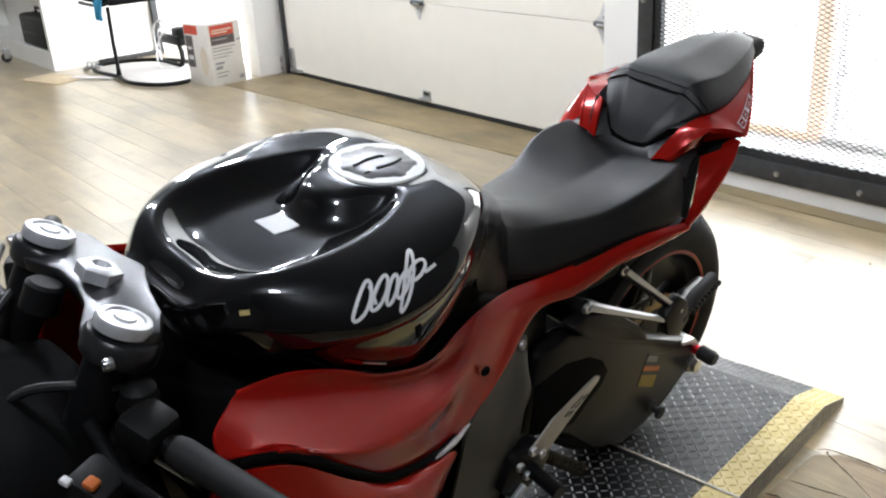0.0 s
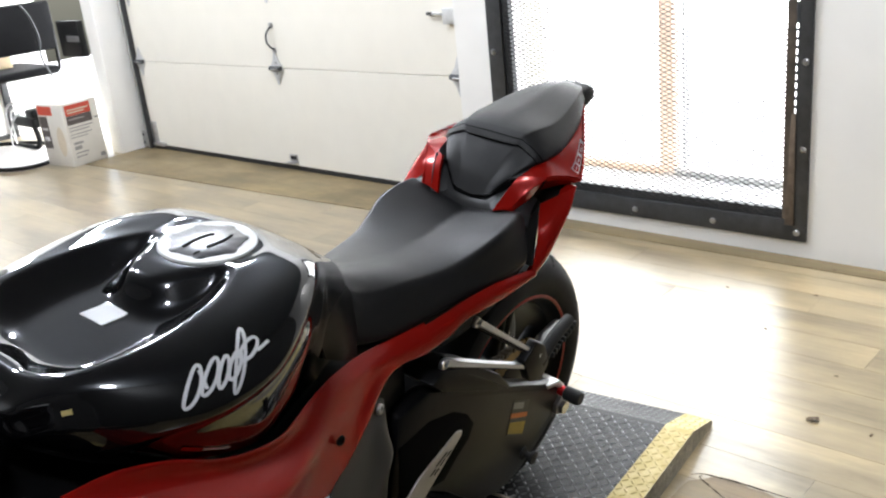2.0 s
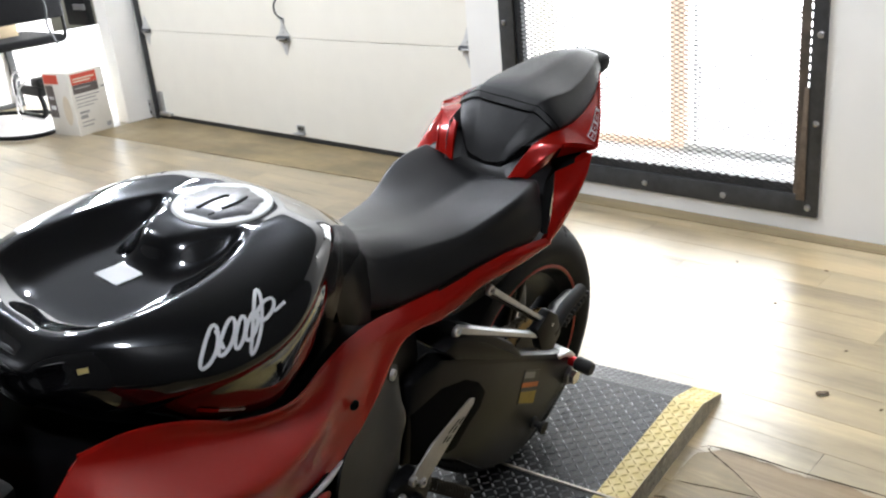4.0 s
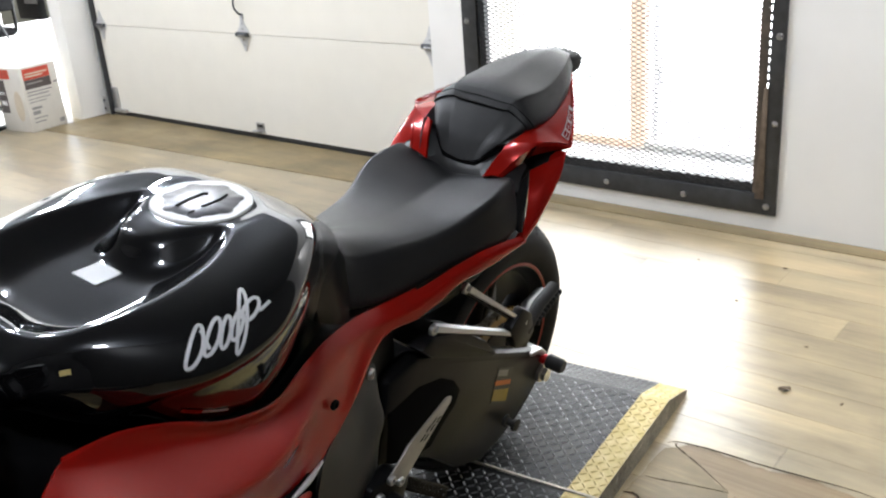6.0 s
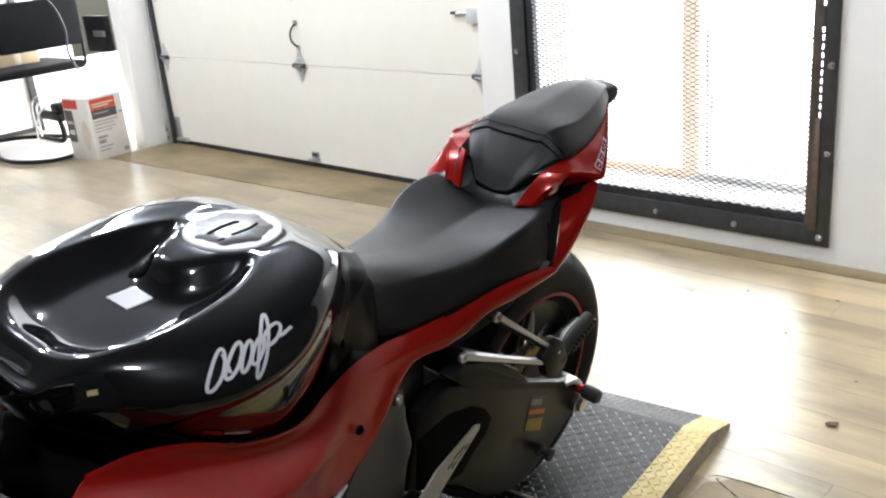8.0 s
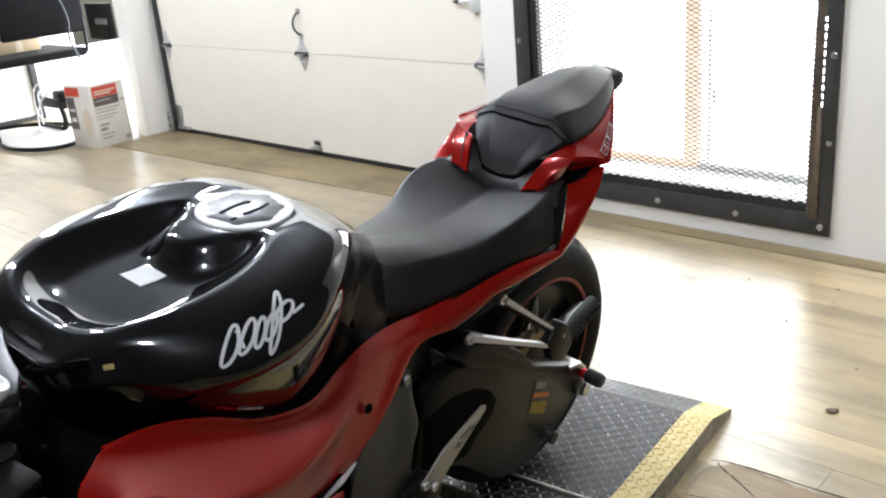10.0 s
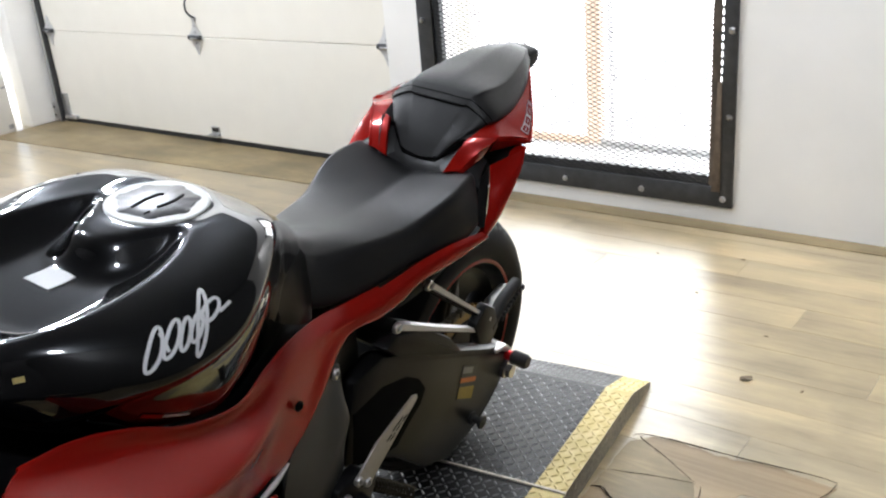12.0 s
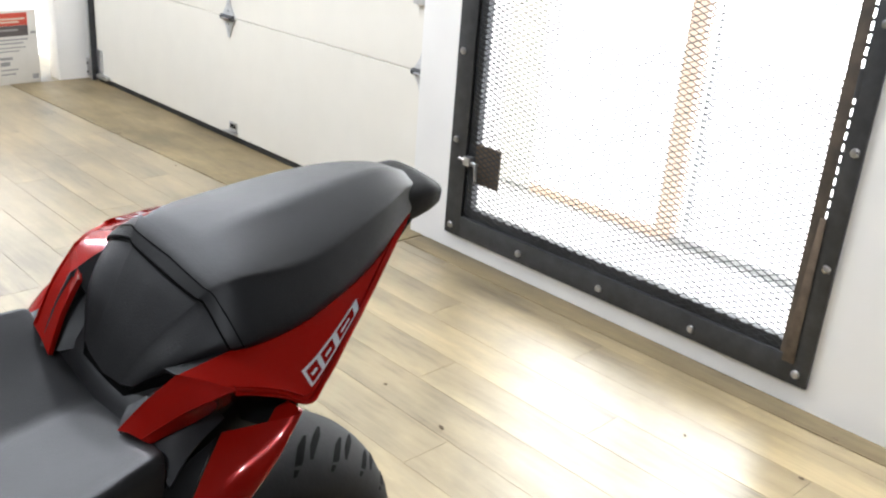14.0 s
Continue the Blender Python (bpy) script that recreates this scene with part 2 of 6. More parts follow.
def wood_floor(name, light, dark, grey, stretch, rough):
    """Printed wood: streaks along x, a tone of its own for each piece, scuffs and dirt."""
    mat = bpy.data.materials.new(name)
    mat.use_nodes = True
    nt = mat.node_tree
    b = nt.nodes["Principled BSDF"]
    geo, info = nt.nodes.new("ShaderNodeNewGeometry"), nt.nodes.new("ShaderNodeObjectInfo")
    shift = nt.nodes.new("ShaderNodeVectorMath")
    shift.operation = "MULTIPLY_ADD"
    nt.links.new(info.outputs["Random"], shift.inputs[0])
    shift.inputs[1].default_value = (7.0, 13.0, 3.0)
    nt.links.new(geo.outputs["Position"], shift.inputs[2])

    def noise_at(scale_vec, scale, detail, source):
        m = nt.nodes.new("ShaderNodeMapping")
        m.inputs["Scale"].default_value = scale_vec
        nt.links.new(source, m.inputs["Vector"])
        n = nt.nodes.new("ShaderNodeTexNoise")
        n.inputs["Scale"].default_value, n.inputs["Detail"].default_value = scale, detail
        n.inputs["Roughness"].default_value = 0.62
        nt.links.new(m.outputs[0], n.inputs["Vector"])
        return n.outputs[0]

    def ramp(value, a, c):
        r = nt.nodes.new("ShaderNodeMapRange")
        r.inputs[1].default_value, r.inputs[2].default_value = a, c
        nt.links.new(value, r.inputs[0])
        return r.outputs[0]

    def mix(fac, c1, c2):
        m = nt.nodes.new("ShaderNodeMix")
        m.data_type = "RGBA"
        nt.links.new(fac, m.inputs[0])
        for sock, c in ((m.inputs[6], c1), (m.inputs[7], c2)):
            if isinstance(c, tuple):
                sock.default_value = (*c, 1)
            else:
                nt.links.new(c, sock)
        return m.outputs[2]

    streak = noise_at((0.9 * stretch, 6, 1), 1.0, 7, shift.outputs[0])
    fine = noise_at((3 * stretch, 70, 1), 1.0, 5, shift.outputs[0])
    tone = ramp(info.outputs["Random"], 0.0, 1.0)
    base = mix(ramp(streak, 0.37, 0.62), dark, light)
    base = mix(ramp(fine, 0.35, 0.75), base, grey)
    half = nt.nodes.new("ShaderNodeMath")
    half.operation = "MULTIPLY"
    half.inputs[1].default_value = 0.35
    nt.links.new(tone, half.inputs[0])
    base = mix(half.outputs[0], base, grey)
    scuff = noise_at((1.3, 1.3, 1), 1.6, 8, geo.outputs["Position"])
    low = nt.nodes.new("ShaderNodeMath")
    low.operation = "MULTIPLY"
    low.inputs[1].default_value = 0.6
    nt.links.new(ramp(scuff, 0.5, 0.68), low.inputs[0])
    base = mix(low.outputs[0], base, tuple(c * 0.55 for c in grey))
    nt.links.new(base, b.inputs["Base Color"])
    rr = nt.nodes.new("ShaderNodeMapRange")
    rr.inputs[3].default_value, rr.inputs[4].default_value = rough * 0.75, rough * 1.5
    nt.links.new(scuff, rr.inputs[0])
    nt.links.new(rr.outputs[0], b.inputs["Roughness"])
    bp = nt.nodes.new("ShaderNodeBump")
    bp.inputs["Strength"].default_value, bp.inputs["Distance"].default_value = 0.25, 0.0015
    nt.links.new(fine, bp.inputs["Height"])
    nt.links.new(bp.outputs[0], b.inputs["Normal"])
    return mat


PLANK = wood_floor("plank_wood", (0.43, 0.332, 0.178), (0.095, 0.067, 0.03), (0.285, 0.224, 0.128), 1.7, 0.3)
for coat_name, coat_value in (("Specular IOR Level", 0.6), ("Coat Weight", 1.0), ("Coat Roughness", 0.32)):
    PLANK.node_tree.nodes["Principled BSDF"].inputs[coat_name].default_value = coat_value
PLYWOOD = wood_floor("plywood", (0.34, 0.25, 0.125), (0.09, 0.064, 0.03), (0.2, 0.152, 0.078), 2.5, 0.45)
STRIP_WOOD = wood_floor("dark_strip_wood", (0.27, 0.20, 0.10), (0.07, 0.05, 0.022), (0.17, 0.13, 0.068), 1.2, 0.55)
BARE = wood_floor("bare_underlay", (0.42, 0.30, 0.165), (0.18, 0.12, 0.06), (0.32, 0.235, 0.135), 0.5, 0.45)
CRACK = material("dark_crack", (0.05, 0.036, 0.022), 0.9, grain=0.4, scale=60, spec=0.1)
CEILING = material("ceiling_paint", (0.13, 0.137, 0.15), 0.8, grain=0.05, scale=5)
DARK_WALL = material("bounce_cutting_wall", (0.035, 0.035, 0.035), 0.7, grain=0.1, scale=5)
CONCRETE = material("pale_concrete", (0.72, 0.72, 0.71), 0.7, grain=0.1, scale=6)
ORANGE_WOOD = material("orange_stained_wood", (0.80, 0.60, 0.47), 0.5, grain=0.2, scale=20)
RUSTY = material("rusty_steel", (0.13, 0.095, 0.066), 0.7, 0.1, grain=0.45, scale=40)
CARTON = material("white_carton", (0.66, 0.63, 0.57), 0.6, grain=0.05, scale=20)
CARTON_RED = material("carton_red_print", (0.55, 0.07, 0.04), 0.5, grain=0.1, scale=40)
CARTON_DARK = material("dark_carton_print", (0.10, 0.085, 0.08), 0.55, grain=0.3, scale=120)
PRINT_GREY = material("grey_carton_print", (0.3, 0.29, 0.28), 0.6, grain=0.25, scale=200)
PRINT_CREAM = material("cream_print", (0.6, 0.52, 0.4), 0.55, grain=0.1, scale=60)
BROWN_CARD = material("brown_cardboard", (0.46, 0.36, 0.23), 0.75, grain=0.12, scale=30)
BOARD = material("pale_board", (0.52, 0.49, 0.47), 0.5, grain=0.06, scale=12)
BLACK_FABRIC = material("black_upholstery", (0.005, 0.005, 0.006), 0.8, grain=0.25, scale=120, bump=0.3, bump_scale=600, spec=0.15)
BLUE_CLOTH = material("blue_cloth", (0.03, 0.28, 0.5), 0.75, grain=0.2, scale=50, bump=0.2)
LEAF = material("dry_leaf", (0.16, 0.12, 0.08), 0.8, grain=0.4, scale=120)
# scuffed steel, lightened to beige for the floor light on the platform's side
SKIRT = material("lightened_scuffed_steel", (0.50, 0.46, 0.38), 0.5, 0.25, grain=0.5, scale=90, bump=0.3, bump_scale=150)

# ---------------------------------------------------------------- structure
WX0, WX1, WY0, WY1, CEIL = -9.2, 0.85, -1.7, 3.375, 3.05


def setting(name, bm, mat, label, category):
    ob = part(name, bm, mat)
    return tagged(ob, label, category, kind="structure")


floor = setting("floor", box(WX0, WY0, -0.1, WX1, 3.44, -0.003), PLANK, "worn light wood plank floor", "floor")
setting("ceiling", box(WX0, WY0, CEIL, WX1, 3.7, CEIL + 0.1), CEILING, "plain dark grey ceiling", "ceiling")
# unseen dark walls, set close in to cut light bouncing onto the bike
setting("wall_south", box(WX0, WY0 - 0.15, 0, WX1, WY0, CEIL), DARK_WALL, "unseen dark wall added to cut bounced light", "wall")
setting("wall_east", box(WX1, WY0, 0, WX1 + 0.15, 3.7, CEIL), DARK_WALL, "unseen dark side wall added to cut bounced light", "wall")
setting("wall_west", box(WX0 - 0.15, WY0, 0, WX0, 3.7, CEIL), WHITE_WALL, "plain white far side wall", "wall")
nb = box(-0.915, WY1, 0, WX1, WY1 + 0.16, CEIL)
box(-2.52, WY1, 0, -2.235, WY1 + 0.16, CEIL, bm=nb)
box(-2.235, WY1, 0, -0.915, WY1 + 0.16, 0.11, bm=nb)
box(-2.235, WY1, 2.2, -0.915, WY1 + 0.16, CEIL, bm=nb)
box(-5.55, WY1, 2.3, -2.52, WY1 + 0.16, CEIL, bm=nb)
box(-7.15, WY1, 2.3, -5.69, WY1 + 0.16, CEIL, bm=nb)
box(-5.55, WY1 + 0.115, 0, -5.44, WY1 + 0.16, 2.3, bm=nb)
box(-2.56, WY1 + 0.115, 0, -2.52, WY1 + 0.16, 2.3, bm=nb)
setting("wall_north", nb, WHITE_WALL, "white painted wall round the gate and garage door", "wall")
setting("pillar", box(-5.69, 3.235, 0, -5.55, 3.56, CEIL, 0.006), WHITE_WALL, "white square pillar beside the garage door", "pillar")
pb = box(WX0, 2.33, 0.0, -7.15, 3.6, 0.14)
box(WX0, 2.33, 0.62, -7.15, 3.6, CEIL, bm=pb)
box(-7.2, 2.33, 0.14, -7.15, 3.6, 0.62, bm=pb)
box(WX0, 2.62, 0.14, -7.2, 3.6, 0.62, bm=pb)
setting("wall_partition", pb, WHITE_WALL, "white partition with an open low niche", "wall")
setting("threshold", plate_z([(-5.55, 2.945), (-2.45, 3.10), (-2.45, 3.44), (-5.55, 3.44)], -0.003, 0.004, 0.0015), PLYWOOD, "worn brown plywood strip before the garage door", "threshold")

setting("trim", plate_z([(-2.44, 3.27), (WX1, 3.305), (WX1, 3.3745), (-2.44, 3.3745)], -0.003, 0.0035, 0.0012), STRIP_WOOD, "worn brown wood strip along the wall's foot", "trim")


def ragged(points, seed, rough):
    """An outline with its edges broken up."""
    rng, out = random.Random(seed), []
    for k, (x, y) in enumerate(points):
        x1, y1 = points[(k + 1) % len(points)]
        n = max(1, int(math.hypot(x1 - x, y1 - y) / 0.02))
        for j in range(n):
            out.append((x + (x1 - x) * j / n + rng.uniform(-rough, rough), y + (y1 - y) * j / n + rng.uniform(-rough, rough)))
    return out


# torn boards beside the ramp: bare brown underlay and one loose piece
bare = [(-0.56, 1.865), (-0.543, 1.911), (-0.487, 1.934), (-0.393, 1.922), (-0.21, 1.941), (-0.10, 1.93), (-0.14, 1.83), (-0.267, 1.804), (-0.305, 1.75), (-0.30, 1.66), (-0.36, 1.61), (-0.45, 1.585), (-0.50, 1.55), (-0.565, 1.54)]
part("bare_underlay", plate_z(ragged(bare, 3, 0.006), -0.001, 0.0012, 0), BARE, floor, "bare brown underlay where boards are torn")
hole = [(-0.567, 1.663), (-0.545, 1.672), (-0.52, 1.655), (-0.48, 1.628), (-0.44, 1.60), (-0.40, 1.585), (-0.45, 1.55), (-0.565, 1.545)]
part("bare_underlay", plate_z(ragged(hole, 8, 0.004), 0.0016, 0.0022, 0), BARE, floor)
loose = [(-0.57, 1.87), (-0.549, 1.888), (-0.464, 1.844), (-0.374, 1.787), (-0.352, 1.74), (-0.368, 1.69), (-0.43, 1.60), (-0.48, 1.632), (-0.52, 1.659), (-0.545, 1.676), (-0.568, 1.668)]
part("loose_board", plate_z(ragged(loose, 5, 0.003), 0.0026, 0.0056, 0), PLYWOOD, floor, "loose torn board piece")


def crack(points, width, seed):
    """A ragged dark gap along a board's broken edge."""
    rng, out = random.Random(seed), bmesh.new()
    line = spline([(x, y, 0.0064) for x, y in points], 40)
    rows = []
    for k, p in enumerate(line):
        d = line[min(k + 1, 39)] - line[max(k - 1, 0)]
        n = np.array((-d[1], d[0], 0)) / max(np.hypot(d[0], d[1]), 1e-9)
        w = width * rng.uniform(0.35, 1.0) * math.sin(math.pi * (0.06 + 0.88 * k / 39))
        rows.append([tuple(p - n * w * 0.5), tuple(p + n * w * 0.5)])
    return sheet(rows, 0.0006, out)


for seed, (points, width) in enumerate((
        ([(-0.575, 1.895), (-0.555, 1.912), (-0.51, 1.92), (-0.464, 1.925), (-0.332, 1.931), (-0.162, 1.947), (-0.105, 1.945)], 0.007),
        ([(-0.552, 1.905), (-0.548, 1.892), (-0.464, 1.847), (-0.372, 1.79)], 0.005),
        ([(-0.555, 1.745), (-0.52, 1.752), (-0.47, 1.767), (-0.372, 1.79)], 0.004),
        ([(-0.568, 1.664), (-0.542, 1.672), (-0.52, 1.655), (-0.48, 1.628), (-0.43, 1.594)], 0.007),
        ([(-0.105, 1.945), (-0.112, 1.90), (-0.135, 1.85)], 0.004),
        ([(-0.355, 1.785), (-0.345, 1.74), (-0.365, 1.69)], 0.005))):
    part("crack", crack(points, width, seed), CRACK, floor)

# outside: pale ground, a glazed front and bright overcast distance
setting("ground", box(-12, 3.44, -0.1, 6, 9.0, -0.012), CONCRETE, "pale concrete ground outside", "ground")
setting("backdrop", box(-14, 8.9, -0.5, 8, 9.0, 7), OUTSIDE, "overexposed daylight outside", "backdrop")
setting("wall_porch", box(-3.7, 4.2, 0, -2.63, 4.3, 2.8), WHITE_WALL, "white wall of the porch", "wall")

# ---------------------------------------------------------------- garage door
door = thing("door_1", pose(-4.0, 3.44, 0), "white sectional garage door, closed", "garage door", kind="structure")
DX0, DX1 = -1.47, 1.47
JOINTS = (0.028, 0.605, 1.062, 1.52, 2.32)
for z0, z1 in zip(JOINTS, JOINTS[1:]):
    part("door_panel", box(DX0, 0.0, z0 + 0.0015, DX1, 0.045, z1 - 0.0015, 0.003), DOOR_WHITE, door).data.shade_flat()
part("bottom_seal", box(DX0, 0.002, -0.011, DX1, 0.04, 0.028, 0.003), RUBBER_BLACK, door, "black rubber bottom seal")


def leaf(m, sign):
    """One pointed hinge leaf of pressed steel."""
    out = bmesh.new()
    pts = [(-0.056, 0), (0.056, 0), (0.05, 0.016), (0.024, 0.048), (0.007, 0.094), (-0.007, 0.094), (-0.024, 0.048), (-0.05, 0.016)]
    rim = [[out.verts.new(m @ Vector((x, yy, sign * z))) for x, z in pts] for yy in (0.0, -0.003)]
    out.faces.new(rim[0])
    out.faces.new(rim[1][::-1])
    for k in range(8):
        out.faces.new((rim[0][k], rim[0][(k + 1) % 8], rim[1][(k + 1) % 8], rim[1][k]))
    return out


def door_hinge(x, z):
    hinge = part("hinge", tube([(x - 0.05, -0.013, z), (x + 0.05, -0.013, z)], 0.013, 10), STEEL_DARK, door, "galvanised hinge with a dark knuckle")
    part("hinge_pin", tube([(x - 0.03, -0.024, z - 0.004), (x + 0.03, -0.024, z - 0.004)], 0.005, 8), BOLT, hinge)
    for sign in (1, -1):
        m = pose(x, -0.003, z)
        part("hinge_leaf", leaf(m, sign), GALVANISED, hinge)
        for dz, dx in ((0.03, 0), (0.06, 0)):
            part("hinge_bolt", bolt(0.006, 0.004, pose(x + dx, -0.006, z + sign * dz, 90, 0, 0)), BOLT, hinge)


for x in (-1.425, 0.045, 1.43):
    for z in JOINTS[1:4]:
        door_hinge(x, z)
pull = part("pull_handle", tube([tuple(p) for p in spline([(0.045, -0.002, 0.715), (0.045, -0.02, 0.722), (0.044, -0.042, 0.75), (0.044, -0.046, 0.775), (0.044, -0.042, 0.80), (0.045, -0.02, 0.828), (0.045, -0.002, 0.835)], 24)], 0.0055, 10), STEEL_DARK, door, "dark steel pull handle")
for z in (0.705, 0.845):
    part("handle_foot", box(0.028, -0.004, z - 0.014, 0.062, 0.0, z + 0.014, 0.0015), ZINC, pull)
lock = part("slide_lock", box(1.375, -0.028, 0.855, 1.445, 0.0, 0.928, 0.004), GALVANISED, door, "galvanised slide lock")
part("lock_rod", tube([(1.29, -0.016, 0.902), (1.40, -0.016, 0.898)], 0.006, 10), ZINC, lock)
part("rod_tip", tube([(1.27, -0.016, 0.903), (1.30, -0.016, 0.902)], [0.007, 0.009], 10), RUBBER_BLACK, lock)
mid = part("bottom_bracket", box(0.035, -0.004, 0.05, 0.105, 0.0, 0.098, 0.001), ZINC, door, "galvanised bracket")
for k in range(3):
    part("bracket_hole", box(0.045 + 0.018 * k, -0.0048, 0.068, 0.057 + 0.018 * k, -0.0035, 0.088), SHADOW_BLACK, mid)
part("bracket_foot", box(0.02, -0.03, 0.045, 0.11, 0.0, 0.052, 0.001), ZINC, mid)
corner = part("corner_bracket", box(DX0 + 0.0, -0.005, 0.03, DX0 + 0.075, 0.0, 0.19, 0.001), ZINC, door, "galvanised corner bracket")
part("bracket_foot", box(DX0 + 0.03, -0.028, 0.028, DX0 + 0.16, 0.0, 0.05, 0.002), ZINC, corner)
track = thing("door_track", pose(-5.52, 3.42, 0), "galvanised vertical track of the garage door", "track", kind="structure")
part("track_web", box(0.035, -0.012, 0.004, 0.042, 0.05, 2.3, 0.001), STEEL_DARK, track)
part("track_lip", box(0.012, -0.012, 0.004, 0.035, -0.008, 2.3, 0.001), ZINC, track)
flag = part("track_bracket", box(-0.028, -0.016, 0.02, 0.012, -0.012, 0.13, 0.001), ZINC, track)
for z in (0.045, 0.1):
    part("bracket_bolt", bolt(0.008, 0.006, pose(-0.01, -0.016, z, 90, 0, 0)), STEEL_DARK, flag)

# ---------------------------------------------------------------- security gate
gate = thing("security_gate", pose(0, WY1, 0), "dark steel security gate with diamond mesh, closed", "gate")
GX0, GX1, GZ0, GZ1, GW, GWR = -2.318, -0.877, 0.068, 2.24, 0.08, 0.052
for x0, z0, x1, z1 in ((GX0, GZ0, GX0 + GW, GZ1), (GX1 - GWR, GZ0, GX1, GZ1), (GX0 + GW, GZ0, GX1 - GWR, GZ0 + GW), (GX0 + GW, GZ1 - GW, GX1 - GWR, GZ1)):
    part("frame_bar", box(x0, -0.014, z0, x1, -0.0005, z1, 0.0015), STEEL_DARK, gate)
for x in (-2.288, -1.945, -1.593, -1.245, -0.912):
    part("frame_bolt", lathe([(0.0125, 0.0), (0.0125, 0.003), (0.009, 0.008), (0.0005, 0.010)], pose(x, -0.014, 0.102, 90, 0, 0), 16), BOLT, gate)
for z in (0.42, 0.735, 1.05, 1.36, 1.68, 2.0):
    for x in (-2.29, -0.898):
        part("frame_bolt", lathe([(0.0125, 0.0), (0.0125, 0.003), (0.009, 0.008), (0.0005, 0.010)], pose(x, -0.014, z + (0.0 if x > -1 else 0.008), 90, 0, 0), 16), BOLT, gate)
LX0, LX1, LZ0, LZ1 = GX0 + GW + 0.0015, GX1 - GWR - 0.0065, GZ0 + GW + 0.0015, GZ1 - GW - 0.006
leaf_ob = part("gate_leaf", box(LX0 - 0.03, 0.0, LZ0 - 0.03, LX0 + 0.034, 0.03, LZ1, 0.002), STEEL_DARK, gate)
part("leaf_bar", box(LX1 - 0.034, -0.0128, LZ0, LX1, -0.009, LZ1, 0.001), WORN_STEEL, leaf_ob, "worn dark hinge side bar")
part("leaf_bar", box(LX0 + 0.034, 0.0, LZ0 - 0.03, LX1 - 0.034, 0.03, LZ0 + 0.034, 0.002), STEEL_DARK, leaf_ob)
part("leaf_bar", box(LX0 + 0.034, 0.0, LZ1 - 0.034, LX1 - 0.034, 0.03, LZ1, 0.002), STEEL_DARK, leaf_ob)
packing = box(LX1 - 0.022, -0.0185, LZ0 - 0.02, LX1 + 0.013, -0.0145, LZ0 + 0.40, 0.001)
for v in packing.verts:
    if v.co.z > LZ0 + 0.3:
        v.co.x = LX1 + 0.003 + (v.co.x - LX1 - 0.003) * 0.45
    v.co.y += 0.0012 * math.sin(40 * v.co.z)
part("packing_strip", packing, RUSTY, gate, "rusty brown packing strip")
teeth = bmesh.new()
for k in range(58):
    box(LX1, -0.0122, LZ0 + 0.30 + 0.03 * k, LX1 + 0.007, -0.0098, LZ0 + 0.311 + 0.03 * k, bm=teeth)
part("hinge_strip", teeth, STEEL_DARK, leaf_ob)["kind"] = "stuff"
for z in (0.32, 0.9, 1.5):
    part("leaf_hinge", tube([(LX1 + 0.006, -0.008, z - 0.035), (LX1 + 0.006, -0.008, z + 0.035)], 0.009, 10), STEEL_DARK, gate)


def expanded_mesh(x0, x1, z0, z1, pitch_x, pitch_z, strand):
    """Diamond mesh of slit and drawn steel: rows of zigzag strands."""
    verts, faces = [], []
    nx, nz = int((x1 - x0) / pitch_x * 2), int((z1 - z0) / pitch_z * 2)

    def bar(ax, az, bx, bz):
        d = Vector((bx - ax, 0, bz - az)).normalized()
        sx, sz = -d.z * strand / 2, d.x * strand / 2
        base = len(verts)
        for px, pz in ((ax, az), (bx, bz)):
            for yy in (-0.0012, 0.0012):
                verts.append((px + sx, yy - 0.0035, pz + sz))
                verts.append((px - sx, yy - 0.0035, pz - sz))
        for q in ((0, 1, 5, 4), (2, 6, 7, 3), (0, 4, 6, 2), (1, 3, 7, 5)):
            faces.append(tuple(base + k for k in q))

    for j in range(nz):
        for i in range(nx):
            if (i + j) % 2 == 0:
                bar(x0 + i * pitch_x / 2, z0 + j * pitch_z / 2, x0 + (i + 1) * pitch_x / 2, z0 + (j + 1) * pitch_z / 2)
            else:
                bar(x0 + i * pitch_x / 2, z0 + (j + 1) * pitch_z / 2, x0 + (i + 1) * pitch_x / 2, z0 + j * pitch_z / 2)
    me = bpy.data.meshes.new("mesh_infill")
    me.from_pydata(verts, [], faces)
    return me


mesh_infill = new("mesh_infill", expanded_mesh(LX0 + 0.004, LX1 - 0.036, LZ0 + 0.001, LZ1, 0.040, 0.0185, 0.0031))
mesh_infill.data.materials.append(STEEL_DARK)
mesh_infill.parent = leaf_ob
mesh_infill["kind"] = "stuff"
for z in (0.36, 1.12):
    lp = part("lock_plate", box(LX0 + 0.034, 0.0, z - 0.075, LX0 + 0.155, 0.004, z + 0.07, 0.001), RUSTY, leaf_ob, "dark plate behind the latch")
    part("latch_bolt", tube([(LX0 - 0.03, -0.018, z + 0.005), (LX0 + 0.06, -0.018, z + 0.0)], 0.006, 10), ZINC, lp)
    part("latch_guide", box(LX0 + 0.0, -0.03, z - 0.012, LX0 + 0.034, 0.0, z + 0.02, 0.003), ZINC, lp)
    part("latch_handle", tube([(LX0 + 0.05, -0.018, z), (LX0 + 0.058, -0.022, z - 0.012), (LX0 + 0.062, -0.022, z - 0.06)], 0.0055, 10), ZINC, lp)

